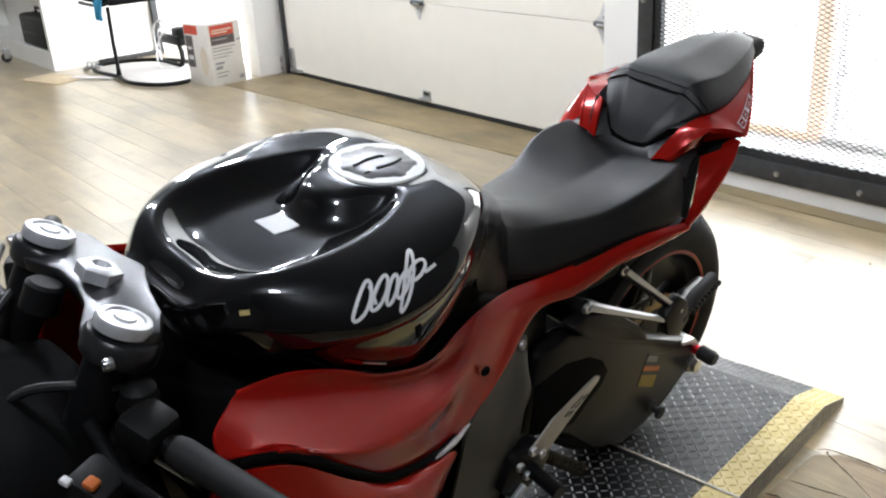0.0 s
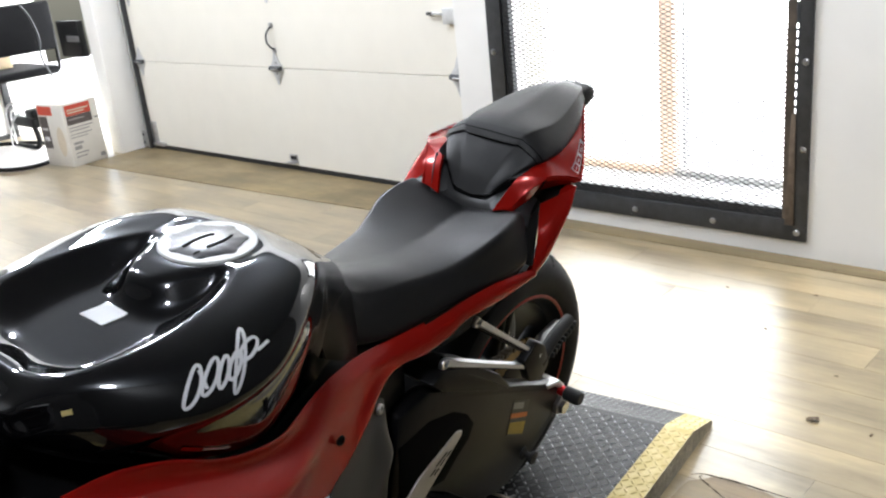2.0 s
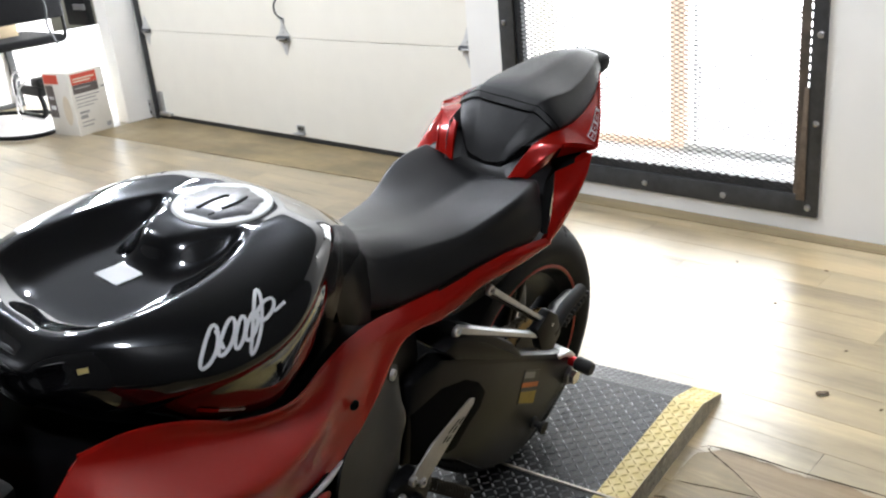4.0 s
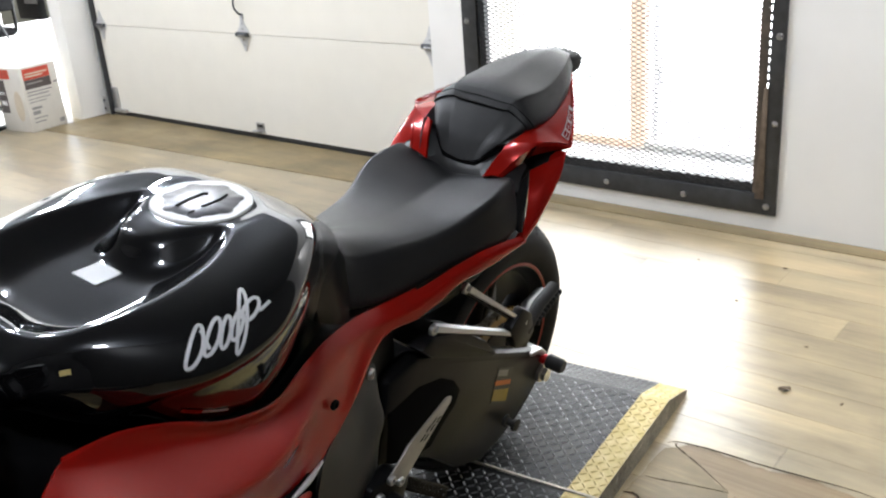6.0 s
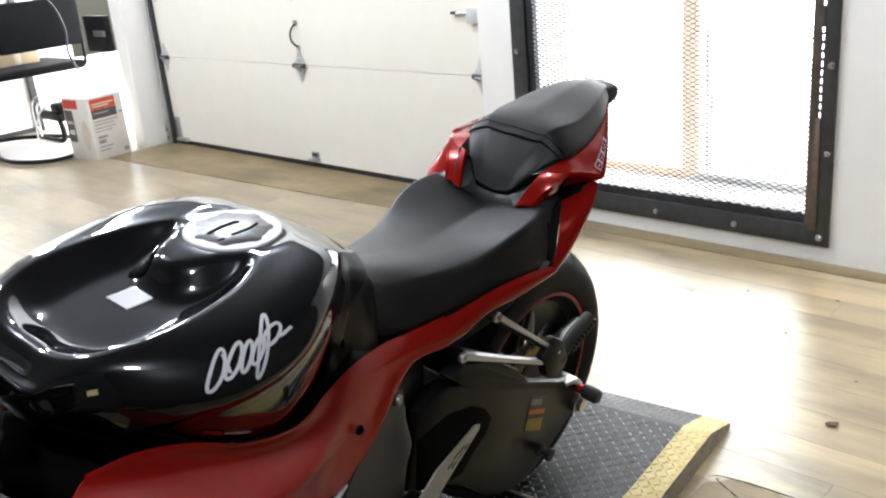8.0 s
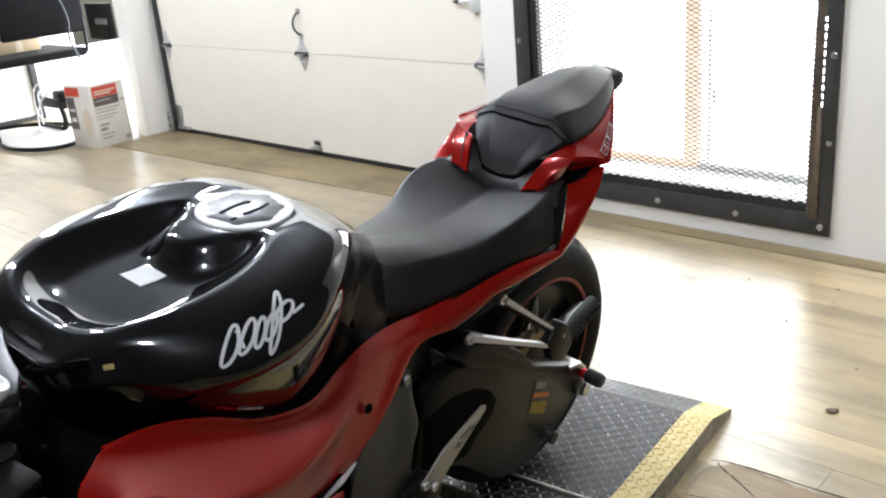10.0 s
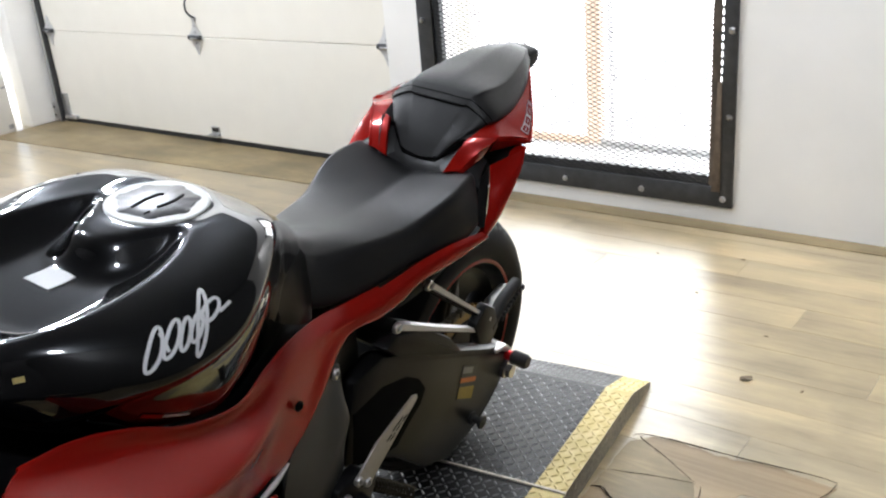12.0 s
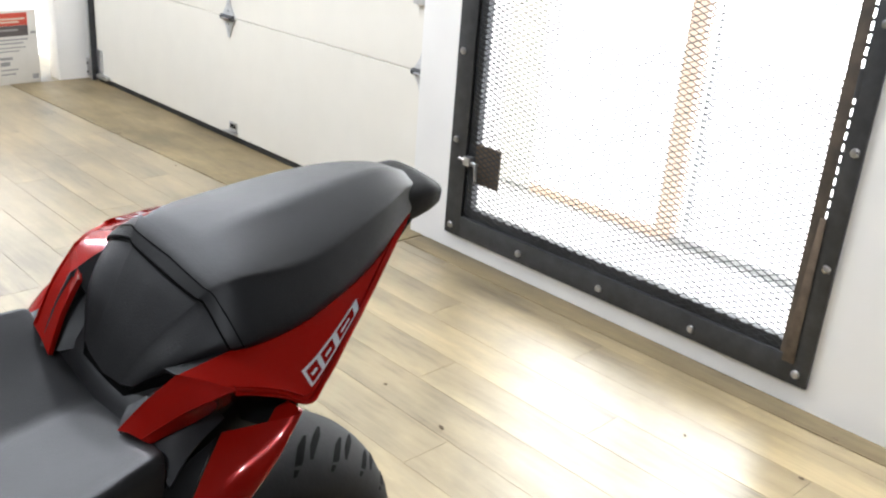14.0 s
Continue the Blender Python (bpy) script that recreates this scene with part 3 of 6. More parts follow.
# glazed porch front seen through the gate
front_rail = thing("porch_front", pose(0, 4.2, 0), "timber and metal framed glazed porch front", "window frame", kind="structure")
part("post", box(-1.945, 0, 0.0, -1.868, 0.06, 2.8, 0.004), ORANGE_WOOD, front_rail, "orange stained timber post")
part("stile", box(-1.822, 0.01, 0.0, -1.814, 0.05, 2.8, 0.002), ZINC, front_rail)
part("sill", box(-2.63, 0, -0.012, -1.945, 0.05, 0.03, 0.003), ORANGE_WOOD, front_rail)
part("sill", box(-1.868, 0, -0.012, -0.3, 0.05, 0.026, 0.003), ZINC, front_rail)
part("handle", box(-1.775, -0.03, 0.33, -1.765, 0.0, 0.42, 0.002), ZINC, front_rail)

# entrance beside the pillar: dark aluminium door stile with its lock box
entry = thing("door_2", pose(-5.8, 3.3, 0), "dark aluminium glazed entrance door", "door", kind="structure")
part("stile", box(0.034, 0.0, 0.04, 0.108, 0.06, 2.3, 0.002), STEEL_DARK, entry)
part("stile", box(-0.02, 0.02, 0.06, -0.005, 0.05, 2.3, 0.002), STEEL_DARK, entry)
part("stile", box(-1.346, -0.13, 0.0, -1.312, -0.08, 2.3, 0.002), STEEL_DARK, entry)
lb = part("lock_box", box(-0.33, -0.05, 0.655, -0.036, 0.0, 0.90, 0.004), BLACK_PLASTIC, entry, "black latch box with a steel plate")
part("bottom_rail", box(-1.346, -0.62, 0.0, -1.325, -0.131, 0.035, 0.002), RUBBER_BLACK, entry)
part("latch_plate", box(-0.2, -0.058, 0.76, -0.04, -0.049, 0.80, 0.002), ZINC, lb)

# ---------------------------------------------------------------- motorcycle
# the bike's own axes: x to the rider's left, y to the tail, z up from the floor under the tyres
BIKE = pose(-0.889, 1.36, 0, 0, 0, 3.5) @ pose(0, 0, 0, 0, 9.5, 0) @ pose(0, -1.36, 0)
bike = thing("motorcycle", BIKE, "red and black sport motorcycle leaning on its side stand", "motorcycle")


def patch(lines, nu, nv):
    """A smooth net through control lines: nv rows of nu points."""
    fine = [spline(l, nu) for l in lines]
    cols = [spline([l[k] for l in fine], nv) for k in range(nu)]
    return [[cols[k][r] for k in range(nu)] for r in range(nv)]


def shell(grid, thickness, bm=None, sides=(1,)):
    """A panel with thickness towards the middle of the bike; sides: 1 left, -1 right."""
    out = bm or bmesh.new()
    for s in sides:
        g = [[Vector((s * p[0], p[1], p[2])) for p in row] for row in grid]
        tmp = sheet(g)
        bmesh.ops.recalc_face_normals(tmp, faces=tmp.faces)
        mean = sum((fa.normal.x * s for fa in tmp.faces), 0.0) + 0.6 * sum((fa.normal.z for fa in tmp.faces), 0.0)
        if mean < 0:
            bmesh.ops.reverse_faces(tmp, faces=tmp.faces)
        tmp.normal_update()
        inner = {v: out.verts.new(v.co - v.normal * thickness) for v in tmp.verts}
        outer = {v: out.verts.new(v.co) for v in tmp.verts}
        for fa in tmp.faces:
            out.faces.new([outer[v] for v in fa.verts])
            out.faces.new([inner[v] for v in reversed(fa.verts)])
        for e in tmp.edges:
            if len(e.link_faces) == 1:
                a, b = e.verts
                out.faces.new((outer[a], outer[b], inner[b], inner[a]))
        tmp.free()
    return out


def pair(name, grid, thickness, mat, parent, label=""):
    """The same panel on both sides of the bike, one part each."""
    return [part(name, shell(grid, thickness, sides=(s,)), mat, parent, label) for s in (1, -1)]


def plate(outline, x0, x1, bevel=0.004, bm=None):
    """A flat piece cut to an outline of (y, z), from x0 to x1, its edges rounded."""
    out = bm or bmesh.new()
    tmp = bmesh.new()
    vs = [tmp.verts.new((x0, y, z)) for y, z in outline]
    face = tmp.faces.new(vs)
    ext = bmesh.ops.extrude_face_region(tmp, geom=[face])
    bmesh.ops.translate(tmp, verts=[g for g in ext["geom"] if isinstance(g, bmesh.types.BMVert)], vec=(x1 - x0, 0, 0))
    bmesh.ops.recalc_face_normals(tmp, faces=tmp.faces)
    if bevel:
        bmesh.ops.bevel(tmp, geom=list(tmp.edges), offset=bevel, segments=2, affect="EDGES", profile=0.5)
    keep = {v: out.verts.new(v.co) for v in tmp.verts}
    for fa in tmp.faces:
        out.faces.new([keep[v] for v in fa.verts])
    tmp.free()
    return out


# --- tank: lines along the body, each (y, x, z), from the crown to the lower edge
TANK_CROWN = [(0.44, 0.0, 0.912), (0.465, 0.0, 0.940), (0.50, 0.0, 0.954), (0.56, 0.0, 0.961), (0.62, 0.0, 0.966), (0.695, 0.0, 0.972), (0.73, 0.0, 0.975), (0.80, 0.0, 0.977), (0.86, 0.0, 0.962), (0.92, 0.0, 0.922), (0.965, 0.0, 0.887)]
TANK_INNER = [(0.44, 0.035, 0.913), (0.465, 0.058, 0.939), (0.50, 0.07, 0.953), (0.56, 0.08, 0.960), (0.62, 0.082, 0.965), (0.70, 0.074, 0.971), (0.76, 0.064, 0.976), (0.80, 0.056, 0.977), (0.86, 0.035, 0.961), (0.965, 0.02, 0.886)]
TANK_RIM = [(0.44, 0.075, 0.918), (0.465, 0.108, 0.937), (0.50, 0.124, 0.950), (0.56, 0.142, 0.958), (0.622, 0.145, 0.962), (0.70, 0.124, 0.968), (0.76, 0.104, 0.974), (0.80, 0.09, 0.977), (0.86, 0.066, 0.960), (0.92, 0.05, 0.917), (0.965, 0.035, 0.885)]
TANK_SHOULDER = [(0.44, 0.085, 0.908), (0.465, 0.120, 0.921), (0.52, 0.166, 0.934), (0.60, 0.196, 0.944), (0.68, 0.198, 0.954), (0.76, 0.180, 0.965), (0.82, 0.150, 0.966), (0.868, 0.110, 0.942), (0.92, 0.08, 0.903), (0.965, 0.055, 0.873)]
TANK_WIDE = [(0.44, 0.1, 0.895), (0.465, 0.132, 0.901), (0.52, 0.186, 0.905), (0.60, 0.228, 0.905), (0.68, 0.232, 0.908), (0.76, 0.208, 0.912), (0.82, 0.166, 0.910), (0.868, 0.118, 0.897), (0.92, 0.09, 0.868), (0.965, 0.065, 0.845)]
TANK_LOW = [(0.44, 0.095, 0.882), (0.50, 0.165, 0.868), (0.60, 0.21, 0.848), (0.68, 0.212, 0.840), (0.76, 0.188, 0.838), (0.82, 0.152, 0.836), (0.868, 0.112, 0.836), (0.965, 0.07, 0.8)]
TANK_FOOT = [(0.44, 0.085, 0.87), (0.50, 0.145, 0.84), (0.60, 0.186, 0.797), (0.68, 0.186, 0.778), (0.76, 0.162, 0.77), (0.82, 0.135, 0.768), (0.868, 0.105, 0.765), (0.965, 0.07, 0.755)]
TANK_LINES = (TANK_CROWN, TANK_INNER, TANK_RIM, TANK_SHOULDER, TANK_WIDE, TANK_LOW, TANK_FOOT)
TY0, TY1, TN, TM = 0.44, 0.965, 170, 150


# the basin in the top, half its outline from the front to the lobe beside the cap and in along the spur
BASIN = [(-0.005, 0.468), (0.045, 0.470), (0.088, 0.486), (0.116, 0.516), (0.128, 0.565), (0.127, 0.62), (0.118, 0.668), (0.103, 0.708), (0.086, 0.732), (0.069, 0.730), (0.055, 0.706), (0.040, 0.676), (0.020, 0.659), (-0.005, 0.655)]
BASIN_EDGE = np.array([(q[0], q[1]) for q in spline([(x, y, 0) for x, y in BASIN], 90)])
# the fold over the knee recess, along the tank's side
FOLD = [(0.47, 0.866), (0.53, 0.882), (0.555, 0.890), (0.59, 0.894), (0.633, 0.898), (0.673, 0.908), (0.7165, 0.926), (0.779, 0.948), (0.83, 0.955)]


def inside_basin(x, y):
    """How far inside the basin's outline, in breadths of its wall (0 outside it)."""
    a, b = BASIN_EDGE, np.roll(BASIN_EDGE, -1, axis=0)
    ab = b - a
    t = np.clip(((x - a[:, 0]) * ab[:, 0] + (y - a[:, 1]) * ab[:, 1]) / np.maximum((ab ** 2).sum(1), 1e-12), 0, 1)
    away = np.hypot(a[:-1, 0] + t[:-1] * ab[:-1, 0] - x, a[:-1, 1] + t[:-1] * ab[:-1, 1] - y)
    d = min(away[:58].min() / 0.058, away[58:].min() / 0.036)
    cross = (a[:, 1] > y) != (b[:, 1] > y)
    xs = a[:, 0] + (y - a[:, 1]) / np.where(ab[:, 1] == 0, 1e-12, ab[:, 1]) * ab[:, 0]
    return float(d) if np.count_nonzero(cross & (x < xs)) % 2 else 0.0


def ease(g, times):
    for _ in range(times):
        k = g.copy()
        k[1:-1] = 0.25 * g[:-2] + 0.5 * g[1:-1] + 0.25 * g[2:]
        m = k.copy()
        m[:, 1:-1] = 0.25 * k[:, :-2] + 0.5 * k[:, 1:-1] + 0.25 * k[:, 2:]
        m[:, 0, 2] = 0.5 * k[:, 0, 2] + 0.5 * k[:, 1, 2]
        m[:, 0, 0] = 0.0
        g = m
    return g


def tank_grid():
    """Half the tank as a grid of places (rows along y, columns from crown to foot), eased to a smooth pressing."""
    g = np.zeros((TN, TM, 3))
    for i in range(TN):
        y = TY0 + (TY1 - TY0) * i / (TN - 1)
        ctrl = [curve(line, y) for line in TANK_LINES]
        for j, q in enumerate(spline(ctrl, TM)):
            g[i, j] = (q[0], y, q[1])
    g = ease(g, 46)
    for i in range(TN):
        y = g[i, 0, 1]
        fold = curve(FOLD, y)
        for j in range(TM):
            x, z = g[i, j, 0], g[i, j, 2]
            if x < 0.14 and z > 0.92:
                d = inside_basin(x, y)
                if d > 0:
                    t = min(d, 1)
                    g[i, j, 2] -= 0.036 * (1 - (1 - t) ** 1.9)
            r = math.hypot(x, y - 0.768)
            if r < 0.095 and z > 0.94:
                g[i, j, 2] += (0.9735 - g[i, j, 2]) * (1 - smooth(0.066, 0.095, r))
            k = smooth(0.0, 0.013, fold - z) * smooth(0.47, 0.53, y) * (1 - smooth(0.79, 0.86, y))
            g[i, j, 0] = max(0.0, g[i, j, 0] - 0.013 * k)
    return ease(g, 12)


TANK = tank_grid()


def tank_at(y, s):
    u, v = (y - TY0) / (TY1 - TY0) * (TN - 1), s * (TM - 1)
    i, j = int(min(max(u, 0), TN - 2)), int(min(max(v, 0), TM - 2))
    a, b = u - i, v - j
    return Vector((1 - a) * ((1 - b) * TANK[i, j] + b * TANK[i, j + 1]) + a * ((1 - b) * TANK[i + 1, j] + b * TANK[i + 1, j + 1]))


def on_tank(y, s, lift=0.001):
    """A place on the tank's left side: y along it, s from 0 at the crown to 1 at the foot."""
    nrm = (tank_at(y, s + 0.02) - tank_at(y, s - 0.02)).cross(tank_at(y + 0.008, s) - tank_at(y - 0.008, s)).normalized()
    if nrm.z + nrm.x < 0:
        nrm = -nrm
    return tank_at(y, s) + nrm * lift


rows = []
for k in range(TN):
    half = [tuple(float(c) for c in p) for p in TANK[k]]
    rows.append([(-x, yy, z) for x, yy, z in reversed(half[1:])] + half)
front = rows[0]
for f0, dy in ((0.96, -0.006), (0.86, -0.012), (0.6, -0.018), (0.05, -0.02)):
    rows.insert(0, [(x * f0, y + dy, 0.885 + (z - 0.885) * f0) for x, y, z in front])
tank = part("tank", sheet(rows), BLACK_GLOSS, bike, "gloss black fuel tank with a deep scooped top")

# fuel cap, flat on the crown
CAP = at(0.0, 0.768, 0.9745)
cap = part("fuel_cap", lathe([(0.066, -0.012), (0.066, 0.0), (0.0645, 0.0018), (0.0465, 0.0018), (0.0455, 0.0), (0.0455, -0.012)], CAP, 72, closed=True), CAP_RING, bike, "silver fuel cap ring")
lid = bmesh.new()
ring = []
for k in range(84):
    a = k * math.tau / 84
    ring.append(0.0485 + 0.0055 * smooth(0.2, 0.8, math.cos(7 * a)))
for r0, h in ((1.0, -0.006), (1.0, 0.0022), (0.97, 0.0032), (0.4, 0.0036), (0.02, 0.0036)):
    pts = [lid.verts.new(CAP @ Vector((ring[k] * r0 * math.cos(k * math.tau / 84), ring[k] * r0 * math.sin(k * math.tau / 84), h))) for k in range(84)]
    if h > -0.006:
        for k in range(84):
            lid.faces.new((last[k], last[(k + 1) % 84], pts[(k + 1) % 84], pts[k]))
    last = pts
lid.faces.new(last)
part("lid", lid, CAP_GREY, cap, "grey fuel cap lid")
flap = bmesh.new()
for sx in (-1, 1):
    tube([CAP @ Vector((0.012 * sx + 0.006, -0.036 + 0.02 * (sx > 0), 0.0040)), CAP @ Vector((0.015 * sx + 0.004, -0.012, 0.0040)), CAP @ Vector((0.015 * sx + 0.004, 0.012, 0.0040)), CAP @ Vector((0.010 * sx + 0.004, 0.03 - 0.014 * (sx < 0), 0.0040))], 0.0021, 6, flap)
box(-0.004, -0.040, 0.002, 0.022, -0.030, 0.0055, 0.001, flap)
for v in list(flap.verts)[-24:]:
    v.co = CAP @ v.co
part("key_flap", flap, RUBBER_BLACK, cap)


def on_crown(x, y, lift):
    """A place on the scooped top at (x, y)."""
    for k in range(200):
        a, b = tank_at(y, k / 400), tank_at(y, (k + 1) / 400)
        if a.x <= abs(x) <= b.x:
            return Vector((x, y, a.z + (b.z - a.z) * (abs(x) - a.x) / max(b.x - a.x, 1e-6) + lift))
    return Vector((x, y, tank_at(y, 0).z + lift))


grid = [[on_crown(-0.03 + 0.045 * i / 6 + 0.006 * (3 - j) / 6 * -1, 0.591 + 0.034 * j / 6, 0.0015) for i in range(7)] for j in range(7)]
part("notice_label", sheet(grid, 0.0006), LABEL_WHITE, tank, "small white label on the tank")


def ribbon(points, width, mat, parent, name, lift=0.0012, closed=False, bm=None):
    """A flat stripe on the tank's side along (y, s) points."""
    out = bm or bmesh.new()
    n = len(points)
    left, right = [], []
    for k, (y, s) in enumerate(points):
        a = on_tank(*points[k - 1], lift) if k or closed else on_tank(y, s, lift)
        b = on_tank(*points[(k + 1) % n], lift) if k < n - 1 or closed else on_tank(y, s, lift)
        p = on_tank(y, s, lift)
        nrm = (on_tank(y, s, 0.02) - p).normalized()
        side = (b - a).normalized().cross(nrm) * width / 2
        left.append(out.verts.new(p + side))
        right.append(out.verts.new(p - side))
    for k in range(n if closed else n - 1):
        j = (k + 1) % n
        out.faces.new((left[k], left[j], right[j], right[k]))
    return out


# white outlined script emblem, reduced to plain slanted loops


def side_s(y, z):
    """How far down the tank's side (0 to 1) the height z lies."""
    return next((k / 400 for k in range(150, 400) if tank_at(y, k / 400).z <= z), 1.0)


for y0, s0, y1, s1, w in ((0.5643, 0.6174, 0.5922, 0.4966, 0.0058), (0.5860, 0.5906, 0.6140, 0.5034, 0.0058), (0.6046, 0.5906, 0.6264, 0.5168, 0.0044), (0.6202, 0.5839, 0.6419, 0.5235, 0.0052), (0.6200, 0.6242, 0.6603, 0.4698, 0.0046), (0.6450, 0.5503, 0.6668, 0.5101, 0.0078)):
    loop = []
    for k in range(28):
        a = k * math.tau / 28
        t = 0.5 + 0.6 * math.sin(a)
        loop.append((y0 + (y1 - y0) * t + w * math.cos(a), s0 + (s1 - s0) * t + 1.5 * w * math.cos(a)))
    part("emblem", ribbon(loop, 0.0043, None, None, "", closed=True), LABEL_WHITE, tank, "white outlined emblem stroke")
for y0, s0, y1, s1 in ((0.5925, 0.505, 0.5895, 0.582), (0.6637, 0.5503, 0.6823, 0.5436)):
    part("emblem", ribbon([(y0 + (y1 - y0) * k / 6, s0 + (s1 - s0) * k / 6) for k in range(7)], 0.0040, None, None, ""), LABEL_WHITE, tank, "white outlined emblem stroke")
part("red_mark", ribbon([(0.567 + 0.027 * k / 4, side_s(0.567 + 0.027 * k / 4, 0.846 - 0.016 * k / 4)) for k in range(5)], 0.006, None, None, ""), RED, tank)
part("silver_mark", ribbon([(0.594 + 0.042 * k / 6, side_s(0.594 + 0.042 * k / 6, 0.830 - 0.024 * k / 6)) for k in range(7)], 0.0038, None, None, ""), ALU, tank)
part("yellow_mark", ribbon([(0.468 + 0.008 * k / 3, 0.52) for k in range(4)], 0.006, None, None, ""), YELLOW, tank)

# --- rider's seat: lines from the middle to the lower edge, nose to rear
SEAT_LINES = [
    [(0, 0.94, 0.897), (0, 1.0, 0.853), (0, 1.08, 0.828), (0, 1.18, 0.818), (0, 1.28, 0.827), (0, 1.352, 0.836)],
    [(0.024, 0.94, 0.892), (0.03, 1.0, 0.846), (0.045, 1.08, 0.827), (0.06, 1.18, 0.821), (0.062, 1.28, 0.838), (0.06, 1.349, 0.848)],
    [(0.042, 0.948, 0.872), (0.055, 1.0, 0.822), (0.078, 1.08, 0.818), (0.102, 1.18, 0.821), (0.124, 1.27, 0.852), (0.116, 1.341, 0.862)],
    [(0.052, 0.958, 0.835), (0.066, 1.0, 0.798), (0.09, 1.08, 0.797), (0.115, 1.18, 0.798), (0.141, 1.275, 0.832), (0.138, 1.35, 0.853)],
    [(0.075, 0.95, 0.76), (0.094, 1.01, 0.748), (0.108, 1.08, 0.748), (0.131, 1.19, 0.763), (0.151, 1.285, 0.767), (0.157, 1.33, 0.785)],
    [(0.05, 0.96, 0.74), (0.06, 1.01, 0.735), (0.07, 1.08, 0.735), (0.08, 1.19, 0.745), (0.09, 1.28, 0.755), (0.09, 1.33, 0.77)],
]


def blend(a, b, t, dx=0.0, dz=0.0):
    return [(p[0] + (q[0] - p[0]) * t + dx, p[1] + (q[1] - p[1]) * t, p[2] + (q[2] - p[2]) * t + dz) for p, q in zip(a, b)]


# a pressed edge between the top and the side of the seat
EDGE = blend(SEAT_LINES[2], SEAT_LINES[3], 0.3, 0.006, 0.003)
SEAT_NET = [SEAT_LINES[0], SEAT_LINES[1], blend(SEAT_LINES[1], EDGE, 0.74, 0.0, 0.003), EDGE, blend(EDGE, SEAT_LINES[4], 0.3, 0.003), SEAT_LINES[4], SEAT_LINES[5]]
SEAT_NET = [l + [(l[-1][0] * 0.95, l[-1][1] + 0.011, l[-1][2] - 0.007), (l[-1][0] * 0.87, l[-1][1] + 0.017, l[-1][2] - 0.024), (l[-1][0] * 0.8, l[-1][1] + 0.017, l[-1][2] - 0.05)] for l in SEAT_NET]
half = patch(SEAT_NET, 52, 44)
cols = [[half[r][k] for r in range(44)] for k in range(52)]
part("rider_seat", sheet([[(-p[0], p[1], p[2]) for p in reversed(c[1:])] + [tuple(p) for p in c] for c in cols], caps=True), SEAT_VINYL, bike, "black vinyl rider seat")
NOSE = [
    [(0.082, 0.872, 0.912), (0.104, 0.856, 0.875), (0.114, 0.858, 0.83), (0.112, 0.872, 0.785)],
    [(0.066, 0.905, 0.908), (0.088, 0.915, 0.865), (0.098, 0.925, 0.815), (0.112, 0.91, 0.765)],
    [(0.044, 0.94, 0.895), (0.060, 0.972, 0.848), (0.067, 0.985, 0.80), (0.102, 0.948, 0.752)],
]
pair("seat_nose_cover", patch(NOSE, 16, 12), 0.006, NOSE_BLACK, bike)

# --- pillion pad
PAD_LINES = [
    [(0, 1.366, 0.862), (0, 1.386, 0.902), (0, 1.42, 0.95), (0, 1.455, 0.98), (0, 1.55, 0.998), (0, 1.65, 1.011), (0, 1.70, 1.008), (0, 1.738, 0.99)],
    [(0.028, 1.368, 0.866), (0.04, 1.388, 0.904), (0.058, 1.42, 0.946), (0.074, 1.447, 0.969), (0.084, 1.525, 0.974), (0.064, 1.622, 0.991), (0.040, 1.683, 0.997), (0.02, 1.725, 0.99)],
    [(0.044, 1.371, 0.872), (0.07, 1.387, 0.904), (0.094, 1.415, 0.928), (0.108, 1.445, 0.937), (0.109, 1.51, 0.944), (0.086, 1.60, 0.959), (0.052, 1.675, 0.975), (0.028, 1.722, 0.978)],
    [(0.03, 1.376, 0.855), (0.058, 1.398, 0.884), (0.084, 1.43, 0.904), (0.099, 1.46, 0.916), (0.099, 1.51, 0.924), (0.077, 1.60, 0.94), (0.043, 1.67, 0.956), (0.02, 1.715, 0.962)],
]
flat = [tuple(0.18 * a[k] + 0.82 * b[k] + (0.005 * smooth(1.40, 1.46, a[1]) if k == 2 else 0) for k in range(3)) for a, b in zip(PAD_LINES[0], PAD_LINES[1])]
PAD_LINES.insert(1, flat)
half = patch(PAD_LINES, 56, 26)
cols = [[half[r][k] for r in range(26)] for k in range(56)]
pad = part("pillion_pad", sheet([[(-p[0], p[1], p[2]) for p in reversed(c[1:])] + [tuple(p) for p in c] for c in cols], caps=True), SEAT_VINYL, bike, "black vinyl pillion pad with a strap across it")
full = [[Vector((-p[0], p[1], p[2])) for p in reversed(c[1:])] + [Vector(p) for p in c] for c in cols]


def pad_band(u0, u1, lift, n=7):
    """Rows across the pad between two fractions of its length, lifted off it."""
    out = []
    for k in range(n):
        row = []
        for j in range(5, len(full[0]) - 5):
            across = abs(2 * j / (len(full[0]) - 1) - 1)
            u = (u0 + (u1 - u0) * k / (n - 1) + 0.075 * across ** 1.5 - 0.01) * 55
            i = min(int(u), 54)
            p = full[i][j].lerp(full[i + 1][j], u - i)
            t = full[i + 1][min(j + 1, len(full[0]) - 1)] - full[i + 1][j - 1]
            nrm = t.cross(full[i + 1][j] - full[i][j]).normalized()
            if nrm.z < 0:
                nrm = -nrm
            row.append(p + nrm * lift)
        out.append(row)
    return out


